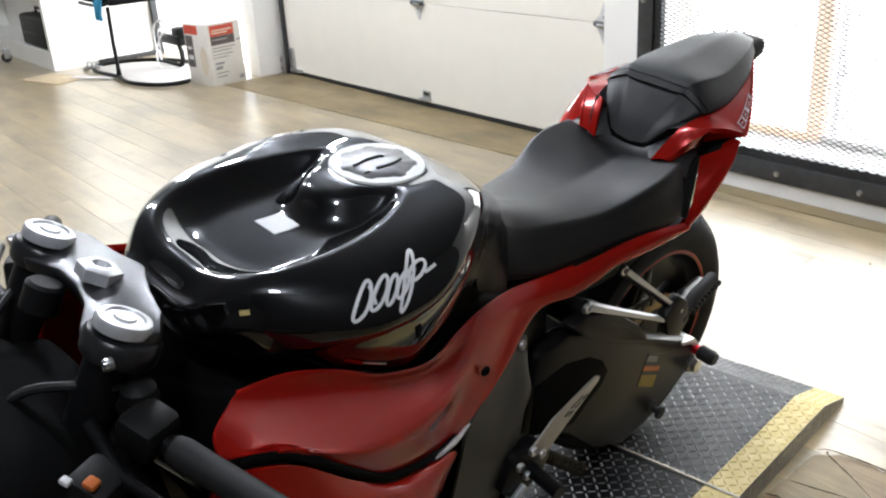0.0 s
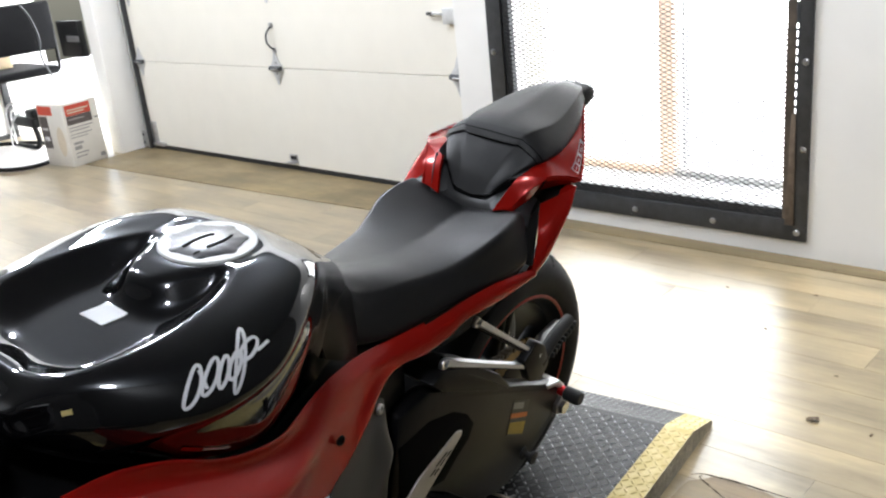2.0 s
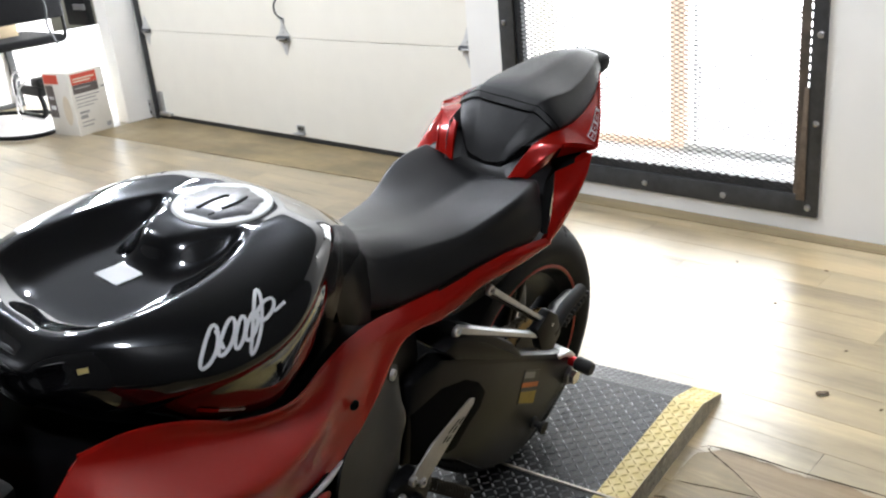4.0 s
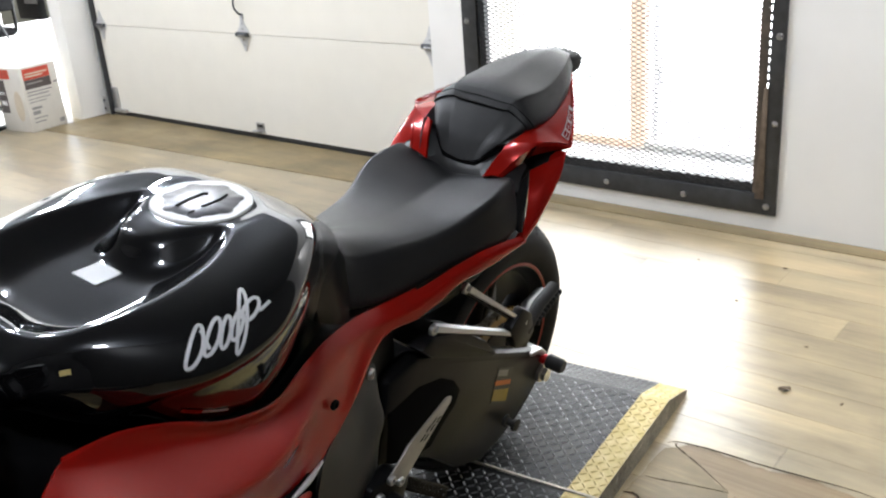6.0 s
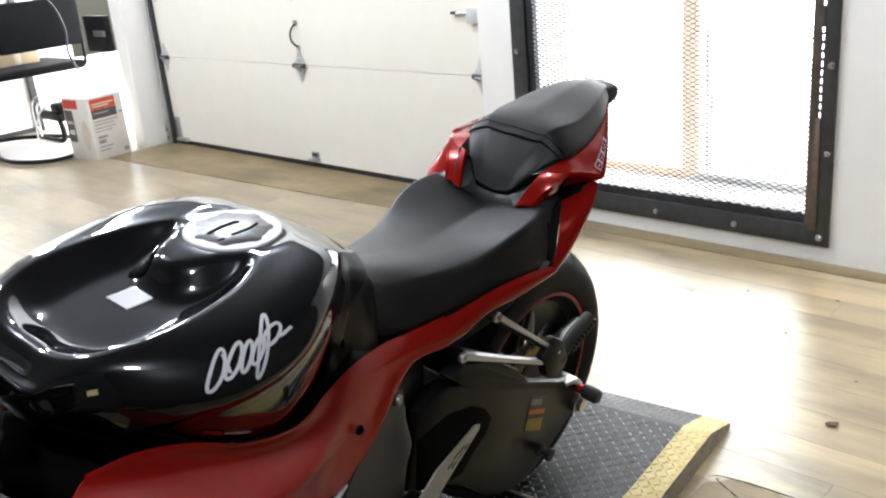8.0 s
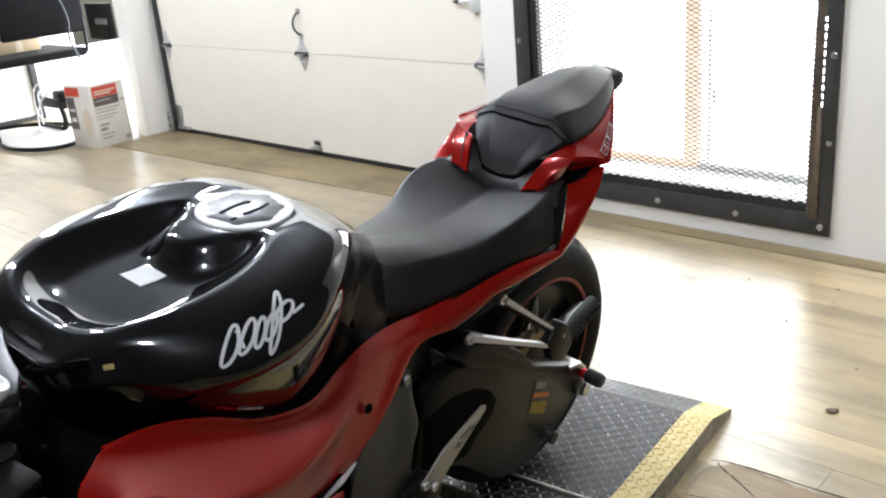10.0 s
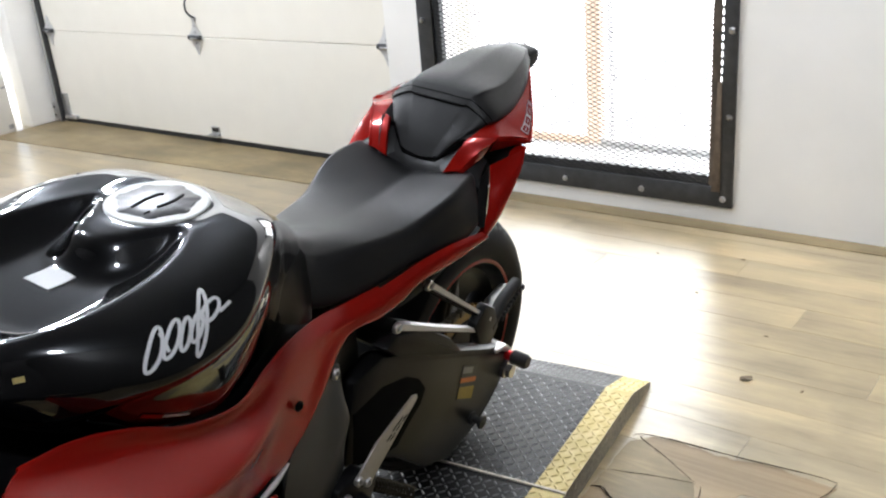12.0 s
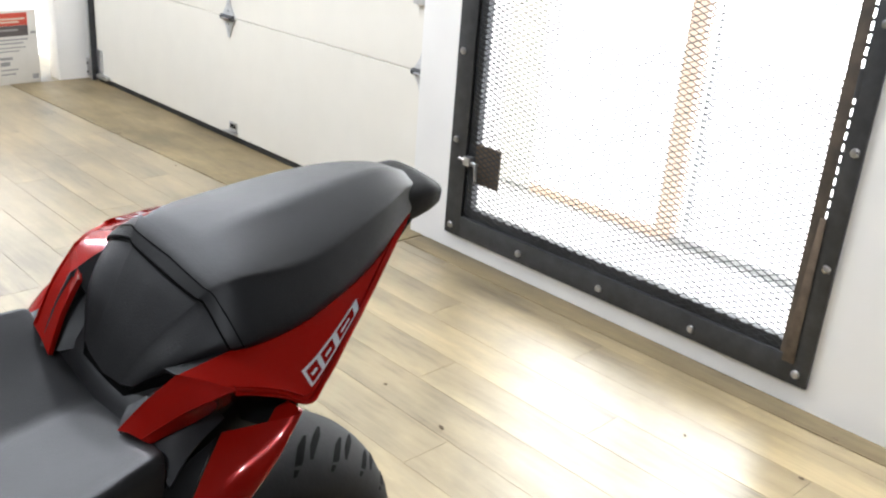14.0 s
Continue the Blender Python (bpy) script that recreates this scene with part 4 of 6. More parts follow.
# black bead along the pad's lower edge, standing for the shadow line there
low = [tuple(Vector(c[-1]) + Vector((0.006, -0.002, 0.004))) for c in cols]
part("pad_shadow_line", tube([(-p[0], p[1], p[2]) for p in reversed(low)] + low, 0.0075, 8), SHADOW_BLACK, pad)
part("strap", sheet(pad_band(0.315, 0.405, 0.0035), 0.003), SEAT_VINYL, pad, "stitched strap")
part("strap_seam", sheet(pad_band(0.304, 0.312, 0.0015, 3), 0.001), SHADOW_BLACK, pad)
part("strap_stitch", sheet(pad_band(0.356, 0.360, 0.0046, 3), 0.001), SHADOW_BLACK, pad)

# --- tail: black base, red side panels, struts and blades
TAIL_PLASTIC = material("grey_black_plastic", (0.02, 0.02, 0.0208), 0.48, spec=0.7, grain=0.15, scale=60, bump=0.1, bump_scale=700)
BASE = [
    [(-0.142, 1.350, 0.842), (-0.105, 1.350, 0.850), (-0.06, 1.354, 0.842), (0, 1.356, 0.832), (0.06, 1.354, 0.842), (0.105, 1.350, 0.850), (0.142, 1.350, 0.842)],
    [(-0.128, 1.378, 0.856), (-0.10, 1.372, 0.866), (-0.06, 1.366, 0.862), (0, 1.364, 0.850), (0.06, 1.366, 0.862), (0.10, 1.372, 0.866), (0.128, 1.378, 0.856)],
    [(-0.115, 1.42, 0.866), (-0.095, 1.405, 0.884), (-0.06, 1.392, 0.884), (0, 1.382, 0.864), (0.06, 1.392, 0.884), (0.095, 1.405, 0.884), (0.115, 1.42, 0.866)],
]
part("tail_base", sheet(patch(BASE, 36, 10), 0.005), TAIL_PLASTIC, bike)
part("tail_core", loft_body([(1.398, 0.088, 0.878, 0.80), (1.43, 0.100, 0.908, 0.82), (1.50, 0.10, 0.926, 0.85), (1.6, 0.07, 0.942, 0.9)], power=4), BLACK_PLASTIC, bike)
part("undertail", loft_body([(1.0, 0.06, 0.74, 0.64), (1.2, 0.09, 0.76, 0.62), (1.35, 0.12, 0.82, 0.68), (1.5, 0.1, 0.92, 0.82), (1.62, 0.06, 0.945, 0.9), (1.72, 0.02, 0.97, 0.95)], power=3), BLACK_PLASTIC, bike)
SIDE_TOP = [(0.093, 1.382, 0.913), (0.098, 1.405, 0.921), (0.102, 1.432, 0.928), (0.104, 1.46, 0.932), (0.104, 1.495, 0.937), (0.093, 1.545, 0.945), (0.067, 1.62, 0.957), (0.034, 1.692, 0.973)]
SIDE_EDGE = [(0.108, 1.437, 0.877), (0.130, 1.445, 0.887), (0.152, 1.453, 0.897), (0.176, 1.461, 0.906), (0.167, 1.485, 0.914), (0.147, 1.522, 0.929), (0.103, 1.595, 0.950), (0.037, 1.70, 0.977)]
SIDE_UNDER = [(p[0] - 0.018, p[1] + 0.004, p[2] - 0.010) for p in SIDE_EDGE]


def between(a, b, t, lift=0.0):
    return [tuple(p[k] + (q[k] - p[k]) * t + (lift if k == 2 else 0) for k in range(3)) for p, q in zip(a, b)]


SIDE_RIDGE = [(0.138, 1.410, 0.915), (0.149, 1.425, 0.916), (0.160, 1.443, 0.913)] + between(SIDE_TOP, SIDE_EDGE, 0.94, 0.001)[3:]
SIDE = [SIDE_TOP, between(SIDE_TOP, SIDE_RIDGE, 0.5, 0.0015), between(SIDE_TOP, SIDE_RIDGE, 0.96, 0.0003), between(SIDE_RIDGE, SIDE_EDGE, 0.1), SIDE_EDGE, SIDE_UNDER]
SIDE_NET = patch(SIDE, 48, 36)
sides = pair("tail_side_panel", SIDE_NET, 0.004, RED, bike, "metallic red tail side panel")
STRUT_IN = [(0.070, 1.342, 0.855), (0.082, 1.360, 0.887), (0.093, 1.382, 0.914)]
STRUT_RIDGE = [(0.098, 1.348, 0.862), (0.118, 1.376, 0.893), (0.138, 1.410, 0.916)]
STRUT_OUT = [(0.104, 1.354, 0.859), (0.113, 1.394, 0.873), (0.110, 1.437, 0.877)]
STRUT_LOW = [(p[0] - 0.012, p[1] + 0.004, p[2] - 0.010) for p in STRUT_OUT]
STRUT = [STRUT_IN, between(STRUT_IN, STRUT_RIDGE, 0.5, 0.002), between(STRUT_IN, STRUT_RIDGE, 0.95, 0.0005), between(STRUT_RIDGE, STRUT_OUT, 0.1), STRUT_OUT, STRUT_LOW]
part("tail_strut", shell(patch(STRUT, 20, 24), 0.005), RED, bike)
part("tail_strut", shell(patch([[(x - 0.014, y, z) for x, y, z in STRUT[0]], [(x - 0.008, y, z) for x, y, z in STRUT[1]]] + STRUT[2:], 20, 24), 0.005, sides=(-1,)), RED, bike)
STRUT_FOOT = [(0.050, 1.366, 0.856), (0.072, 1.396, 0.886), (0.096, 1.432, 0.912)]
pair("strut_liner", patch([[(p[0] + 0.004, p[1] + 0.002, p[2] - 0.002) for p in STRUT_IN], between(STRUT_IN, STRUT_FOOT, 0.5, -0.004), STRUT_FOOT], 14, 8), 0.003, TAIL_PLASTIC, bike)
pair("tail_lip", patch([SIDE_TOP, [(p[0] - 0.03, p[1] + 0.004, p[2] - 0.012) for p in SIDE_TOP]], 30, 5), 0.003, BLACK_PLASTIC, bike)
BLADE = [
    [(0.128, 1.408, 0.864), (0.150, 1.372, 0.838), (0.164, 1.348, 0.802), (0.170, 1.331, 0.774)],
    [(0.152, 1.431, 0.881), (0.172, 1.396, 0.850), (0.177, 1.362, 0.797), (0.172, 1.337, 0.766)],
    [(0.173, 1.456, 0.897), (0.180, 1.426, 0.856), (0.173, 1.382, 0.79), (0.168, 1.343, 0.757)],
    [(0.142, 1.462, 0.888), (0.148, 1.430, 0.846), (0.148, 1.384, 0.785), (0.15, 1.345, 0.753)],
]
pair("tail_blade", patch(BLADE, 24, 20), 0.004, RED, bike)
INFILL = [
    [(0.140, 1.346, 0.838), (0.155, 1.333, 0.81), (0.163, 1.324, 0.785)],
    [(0.134, 1.368, 0.850), (0.153, 1.350, 0.822), (0.168, 1.329, 0.782)],
    [(0.129, 1.402, 0.862), (0.150, 1.369, 0.836), (0.168, 1.334, 0.78)],
]
# added black sheet that blocks the gap above the blade and draws its shade
INNER = [
    [(0.095, 1.436, 0.872), (0.125, 1.448, 0.886), (0.160, 1.462, 0.899)],
    [(0.095, 1.440, 0.845), (0.128, 1.446, 0.856), (0.158, 1.452, 0.868)],
]
pair("tail_gap_shade", patch(INNER, 10, 5), 0.004, BLACK_PLASTIC, bike)
pair("tail_infill", patch(INFILL, 14, 8), 0.006, BLACK_PLASTIC, bike)
part("tail_lamp_cover", loft_body([(1.64, 0.03, 0.985, 0.955), (1.70, 0.042, 1.0, 0.956), (1.728, 0.040, 1.001, 0.960), (1.752, 0.032, 0.992, 0.964)], power=4, n=20), BLACK_PLASTIC, bike)


def on_side(u, v, lift):
    """A place on the tail panel's net: u along its stations (0 to 7), v from its top (0) to its ridge (1)."""
    ku, kv = u / 7 * 47, v * 14
    i, j = min(int(ku), 46), int(kv)
    p = [[Vector(SIDE_NET[j + dj][i + di]) for di in (0, 1)] for dj in (0, 1)]
    nrm = (p[1][0] - p[0][0]).cross(p[0][1] - p[0][0]).normalized()
    nrm = nrm if nrm.z > 0 else -nrm
    return p[0][0].lerp(p[0][1], ku - i).lerp(p[1][0].lerp(p[1][1], ku - i), kv - j) + nrm * lift


# pale framed emblem with blank bars on each side panel
for s in (1, -1):
    e = bmesh.new()
    for (u0, v0, u1, v1) in ((0, 0, 1, 0.06), (0, 0.94, 1, 1), (0, 0.06, 0.14, 0.94), (0.86, 0.06, 1, 0.94), (0.14, 0.30, 0.86, 0.38), (0.14, 0.62, 0.86, 0.70), (0.42, 0.12, 0.58, 0.25), (0.42, 0.44, 0.58, 0.56), (0.42, 0.75, 0.58, 0.88)):
        n = max(1, round((v1 - v0) * 14))
        ladder = []
        for k in range(n + 1):
            v = v0 + (v1 - v0) * k / n
            pts = [on_side(5.45 - 2.1 * v, 0.68 + 0.27 * u, 0.0032) for u in (u0, (u0 + u1) / 2, u1)]
            ladder.append([e.verts.new((s * p.x, p.y, p.z)) for p in pts])
        for k in range(n):
            for j in (0, 1):
                e.faces.new((ladder[k][j], ladder[k][j + 1], ladder[k + 1][j + 1], ladder[k + 1][j]))
    bmesh.ops.solidify(e, geom=list(e.faces), thickness=0.0006)
    part("side_emblem", e, LABEL_WHITE, sides[0 if s == 1 else 1], "pale framed emblem")

# --- red rail under the seat and the side cowls
RAIL = [
    [(0.121, 1.085, 0.749), (0.130, 1.13, 0.757), (0.140, 1.175, 0.768), (0.152, 1.25, 0.775), (0.166, 1.335, 0.772)],
    [(0.135, 1.083, 0.731), (0.143, 1.13, 0.741), (0.150, 1.175, 0.753), (0.164, 1.25, 0.763), (0.174, 1.338, 0.765)],
    [(0.131, 1.085, 0.700), (0.140, 1.13, 0.714), (0.147, 1.175, 0.733), (0.160, 1.26, 0.741), (0.170, 1.345, 0.756)],
    [(0.11, 1.09, 0.692), (0.118, 1.13, 0.706), (0.125, 1.175, 0.725), (0.138, 1.26, 0.734), (0.145, 1.345, 0.75)],
]
pair("seat_rail_cover", patch(RAIL, 40, 16), 0.004, RED, bike)
COWL = [
    [(0.192, 0.418, 0.874), (0.186, 0.482, 0.862), (0.187, 0.55, 0.836), (0.187, 0.63, 0.792), (0.176, 0.72, 0.763), (0.150, 0.80, 0.764), (0.134, 0.865, 0.768), (0.115, 0.945, 0.757), (0.109, 1.02, 0.746), (0.122, 1.088, 0.751)],
    [(0.200, 0.404, 0.872), (0.207, 0.465, 0.844), (0.207, 0.54, 0.812), (0.202, 0.63, 0.770), (0.186, 0.72, 0.742), (0.158, 0.81, 0.742), (0.143, 0.87, 0.745), (0.127, 0.945, 0.738), (0.124, 1.02, 0.730), (0.137, 1.088, 0.732)],
    [(0.223, 0.372, 0.866), (0.234, 0.44, 0.826), (0.236, 0.52, 0.776), (0.225, 0.61, 0.734), (0.206, 0.70, 0.712), (0.174, 0.80, 0.704), (0.153, 0.87, 0.705), (0.134, 0.94, 0.714), (0.127, 1.02, 0.716), (0.138, 1.088, 0.717)],
    [(0.240, 0.365, 0.845), (0.249, 0.416, 0.834), (0.251, 0.457, 0.812), (0.242, 0.535, 0.737), (0.226, 0.612, 0.672), (0.204, 0.71, 0.636), (0.180, 0.81, 0.626), (0.157, 0.905, 0.664), (0.127, 1.0, 0.703), (0.132, 1.085, 0.701)],
]
COWL[1] = [(x - 0.014 * smooth(0.40, 0.5, y) * (1 - smooth(0.68, 0.8, y)), y, z) for x, y, z in COWL[1]]
COWL[2] = [(x + 0.007 * smooth(0.40, 0.5, y) * (1 - smooth(0.68, 0.8, y)), y, z) for x, y, z in COWL[2]]
COWL.insert(0, [(x - 0.010, y + 0.003, z - 0.005) for x, y, z in COWL[0]])
COWL.insert(1, [(x - 0.003, y, z + 0.002) for x, y, z in COWL[1]])
COWL.append([(x - 0.012, y, z - 0.004) for x, y, z in COWL[-1]])
pair("side_cowl", patch(COWL, 64, 48), 0.004, RED, bike, "glossy red side cowl running into the rail under the seat")
LOWER = [
    [(0.246, 0.355, 0.83), (0.254, 0.412, 0.818), (0.256, 0.455, 0.796), (0.247, 0.532, 0.722), (0.23, 0.61, 0.658), (0.208, 0.70, 0.622)],
    [(0.27, 0.32, 0.75), (0.275, 0.40, 0.71), (0.27, 0.50, 0.665), (0.255, 0.60, 0.62), (0.23, 0.69, 0.60), (0.205, 0.755, 0.605)],
    [(0.26, 0.28, 0.58), (0.265, 0.38, 0.54), (0.26, 0.48, 0.50), (0.245, 0.58, 0.48), (0.225, 0.66, 0.49), (0.205, 0.71, 0.53)],
    [(0.2, 0.25, 0.40), (0.2, 0.36, 0.36), (0.2, 0.48, 0.33), (0.2, 0.58, 0.33), (0.19, 0.66, 0.36), (0.18, 0.70, 0.44)],
]
pair("lower_cowl", patch(LOWER, 36, 24), 0.005, RED, bike)
trim = [(0.244, 0.385, 0.832), (0.250, 0.416, 0.828), (0.252, 0.457, 0.805), (0.243, 0.534, 0.731), (0.227, 0.61, 0.666), (0.206, 0.705, 0.630), (0.194, 0.76, 0.625)]
part("cowl_gap", tube([tuple(p) for p in spline(trim, 24)], 0.006, 8), SHADOW_BLACK, bike)
part("cowl_edge", tube([tuple(p) for p in spline([(0.213, 0.705, 0.630), (0.203, 0.75, 0.628), (0.193, 0.79, 0.632)], 10)], [0.0015, 0.003, 0.0035, 0.004, 0.0045, 0.0045, 0.004, 0.0035, 0.003, 0.0015], 8), ALU, bike, "bright metal edge of the cowl")
# fastener in the red panel behind the tank
part("cowl_fastener", bolt(0.008, 0.004, at(0.170, 0.838, 0.69) @ SIDEWAYS), SHADOW_BLACK, bike)
FRAME_COVER = [
    [(0.125, 0.955, 0.69), (0.145, 0.905, 0.668), (0.168, 0.855, 0.64), (0.185, 0.80, 0.615), (0.195, 0.77, 0.52), (0.19, 0.76, 0.44)],
    [(0.126, 0.968, 0.675), (0.148, 0.93, 0.64), (0.168, 0.90, 0.59), (0.185, 0.86, 0.55), (0.19, 0.84, 0.5), (0.185, 0.82, 0.42)],
    [(0.124, 0.985, 0.662), (0.146, 0.97, 0.622), (0.160, 0.968, 0.585), (0.166, 0.95, 0.55), (0.168, 0.94, 0.48), (0.165, 0.92, 0.42)],
    [(0.10, 0.99, 0.65), (0.11, 0.98, 0.61), (0.115, 0.975, 0.57), (0.12, 0.955, 0.53), (0.12, 0.945, 0.47), (0.12, 0.925, 0.42)],
]
covers = pair("frame_cover", patch(FRAME_COVER, 28, 16), 0.005, TAIL_PLASTIC, bike, "matt black plastic frame cover")
part("cover_bolt", bolt(0.0095, 0.006, at(0.137, 0.957, 0.664) @ SIDEWAYS @ pose(0, 0, 0, -20, 0, 0)), BOLT, covers[0], "bright bolt")
# frame, engine and inner parts between the panels
part("frame", loft_body([(0.36, 0.06, 0.86, 0.72), (0.5, 0.12, 0.80, 0.55), (0.7, 0.15, 0.765, 0.45), (0.85, 0.12, 0.765, 0.42), (1.0, 0.105, 0.74, 0.40), (1.08, 0.09, 0.70, 0.44)], power=3.5), BLACK_SATIN, bike)
part("engine", loft_body([(0.42, 0.12, 0.62, 0.2), (0.6, 0.19, 0.56, 0.16), (0.8, 0.19, 0.5, 0.17), (0.98, 0.13, 0.46, 0.22)], power=4), BLACK_SATIN, bike)
part("shock", tube([(0.02, 1.06, 0.62), (0.02, 1.12, 0.40)], 0.035, 14), BLACK_SATIN, bike)
part("hugger", sheet([[(-0.05 + x * 0.105, 1.541 - math.cos(a) * (0.335 - 0.03 * abs(x) ** 3), 0.357 + math.sin(a) * (0.335 - 0.03 * abs(x) ** 3)) for x in (-1, -0.8, -0.4, 0, 0.4, 0.8, 1)] for a in [radians(8 + 62 * k / 14) for k in range(15)]], 0.004), BLACK_PLASTIC, bike)

# --- rear wheel
WHEEL_X = -0.05
AXLE = at(WHEEL_X, 1.541, 0.357) @ SIDEWAYS @ Matrix.Diagonal((0.975, 0.975, 0.96, 1))
wheel = part("rear_wheel", lathe([(0.214, -0.078), (0.207, -0.078), (0.200, -0.06), (0.188, -0.05), (0.188, 0.05), (0.200, 0.06), (0.207, 0.078), (0.214, 0.078), (0.216, 0.07), (0.212, 0.05), (0.212, -0.05), (0.216, -0.07)], AXLE, 72, closed=True), BLACK_SATIN, bike, "black five spoke rear wheel")
part("tyre", lathe([(0.212, -0.074), (0.222, -0.084), (0.245, -0.091), (0.268, -0.087), (0.290, -0.069), (0.305, -0.044), (0.313, -0.02), (0.315, 0.0), (0.313, 0.02), (0.305, 0.044), (0.290, 0.069), (0.268, 0.087), (0.245, 0.091), (0.222, 0.084), (0.212, 0.074)], AXLE, 96, closed=True), RUBBER, wheel, "worn black road tyre")
TREAD = [(0.313, 0.02), (0.309, 0.034), (0.303, 0.047), (0.293, 0.064), (0.281, 0.077)]
grooves = bmesh.new()
for k in range(26):
    for s in (1, -1):
        a0 = k * math.tau / 26 + (0.06 if s < 0 else 0)
        for shift, span in ((0.0, (0, 3)), (0.12, (1, 4))):
            prev = None
            for j in range(span[0], span[1] + 1):
                r, h = TREAD[j]
                aa = a0 + shift + 0.045 * (j - span[0])
                w = 0.007 / r * (0.4 if j in span else 1)
                pts = [grooves.verts.new(AXLE @ Vector(((r + 0.0012) * math.cos(q), (r + 0.0012) * math.sin(q), s * h))) for q in (aa - w, aa + w)]
                if prev:
                    grooves.faces.new((prev[0], prev[1], pts[1], pts[0]))
                prev = pts
part("tread_pattern", grooves, GROOVE, wheel)["kind"] = "stuff"
part("rim_stripe", lathe([(0.2165, 0.0785), (0.2125, 0.0802), (0.2085, 0.0785)], AXLE, 72, closed=True), RED_STRIPE, wheel, "thin red rim stripe")
for k in range(5):
    a = k * math.tau / 5 + 0.35
    spoke = bmesh.new()
    for q in (-0.11, 0.11):
        tube([AXLE @ Vector((0.05 * math.cos(a + q * 2), 0.05 * math.sin(a + q * 2), 0.0)), AXLE @ Vector((0.12 * math.cos(a + q), 0.12 * math.sin(a + q), 0.01)), AXLE @ Vector((0.195 * math.cos(a + q), 0.195 * math.sin(a + q), 0.0))], [0.022, 0.014, 0.018], 10, spoke)
    part("spoke", spoke, BLACK_SATIN, wheel)
part("hub", lathe([(0.02, -0.09), (0.045, -0.085), (0.055, -0.04), (0.055, 0.04), (0.05, 0.07), (0.02, 0.075)], AXLE, 32), BLACK_SATIN, wheel)
teeth = bmesh.new()
prof = []
for k in range(172):
    r = 0.108 + 0.005 * (1 if k % 4 in (0, 1) else 0)
    prof.append((r * math.cos(k * math.tau / 172), r * math.sin(k * math.tau / 172)))
for z0, z1 in ((0.074, 0.080),):
    lo = [teeth.verts.new(AXLE @ Vector((*p, z0))) for p in prof]
    hi = [teeth.verts.new(AXLE @ Vector((*p, z1))) for p in prof]
    il = [teeth.verts.new(AXLE @ Vector((p[0] * 0.7, p[1] * 0.7, z0))) for p in prof]
    ih = [teeth.verts.new(AXLE @ Vector((p[0] * 0.7, p[1] * 0.7, z1))) for p in prof]
    for k in range(172):
        j = (k + 1) % 172
        teeth.faces.new((lo[k], lo[j], hi[j], hi[k]))
        teeth.faces.new((hi[k], hi[j], ih[j], ih[k]))
        teeth.faces.new((ih[k], ih[j], il[j], il[k]))
        teeth.faces.new((il[k], il[j], lo[j], lo[k]))
part("sprocket", teeth, GOLD, wheel, "gold rear sprocket")
chain = bmesh.new()
for (y0, z0, y1, z1) in ((1.0, 0.455, 1.54, 0.465), (1.0, 0.39, 1.54, 0.25)):
    n = 34
    for k in range(n):
        t = (k + 0.5) / n
        m = at(0.027, y0 + (y1 - y0) * t, z0 + (z1 - z0) * t) @ pose(0, 0, 0, math.degrees(math.atan2(z1 - z0, y1 - y0)), 0, 0)
        w = 0.007 if k % 2 else 0.0095
        g = box(-w, -0.0085, -0.006, w, 0.0085, 0.006, 0.002, segments=1)
        for v in g.verts:
            v.co = m @ v.co
        keep = {v: chain.verts.new(v.co) for v in g.verts}
        for fa in g.faces:
            chain.faces.new([keep[v] for v in fa.verts])
        g.free()
part("chain", chain, CHAIN, bike, "dark drive chain with gold links")["kind"] = "stuff"

# --- swingarm
ARM = [(1.02, 0.605), (1.10, 0.614), (1.22, 0.565), (1.355, 0.498), (1.495, 0.43), (1.56, 0.405), (1.592, 0.375), (1.585, 0.335), (1.54, 0.31), (1.49, 0.28), (1.42, 0.245), (1.34, 0.235), (1.25, 0.275), (1.17, 0.35), (1.08, 0.41), (1.0, 0.44)]
arm = part("swingarm", plate(ARM, 0.085, 0.128, 0.012), SWINGARM, bike, "grey black aluminium swingarm")
part("swingarm_leg", plate([(1.0, 0.44), (1.02, 0.56), (1.3, 0.47), (1.58, 0.40), (1.58, 0.34), (1.3, 0.36)], -0.128, -0.088, 0.012), SWINGARM, bike)
# proud black plate that paints the shade inside the arm's opening
part("arm_recess_shade", plate([(1.02, 0.545), (1.10, 0.556), (1.17, 0.538), (1.212, 0.51), (1.236, 0.476), (1.222, 0.448), (1.19, 0.428), (1.15, 0.395), (1.09, 0.405), (1.02, 0.435)], 0.1215, 0.1295, 0.003), SHADOW_BLACK, arm, "black plate for the shade in the arm opening")
part("chain_guard", plate([(1.085, 0.640), (1.121, 0.652), (1.18, 0.632), (1.244, 0.597), (1.30, 0.556), (1.342, 0.508), (1.325, 0.506), (1.23, 0.552), (1.123, 0.606)], 0.06, 0.142, 0.009), BLACK_SATIN, bike, "smooth black chain guard")
label = part("warning_label", plate([(1.372, 0.452), (1.432, 0.423), (1.412, 0.345), (1.352, 0.378)], 0.1275, 0.1292, 0), LABEL_DARK, arm, "small printed warning label")
part("label_band", plate([(1.365, 0.425), (1.426, 0.397), (1.423, 0.387), (1.362, 0.415)], 0.129, 0.1297, 0), LABEL_ORANGE, label)
part("label_field", plate([(1.361, 0.405), (1.421, 0.377), (1.413, 0.35), (1.355, 0.381)], 0.129, 0.1296, 0), LABEL_YELLOW, label)
part("label_print", plate([(1.373, 0.447), (1.412, 0.428), (1.408, 0.415), (1.369, 0.434)], 0.129, 0.1296, 0), LABEL_GREY, label)
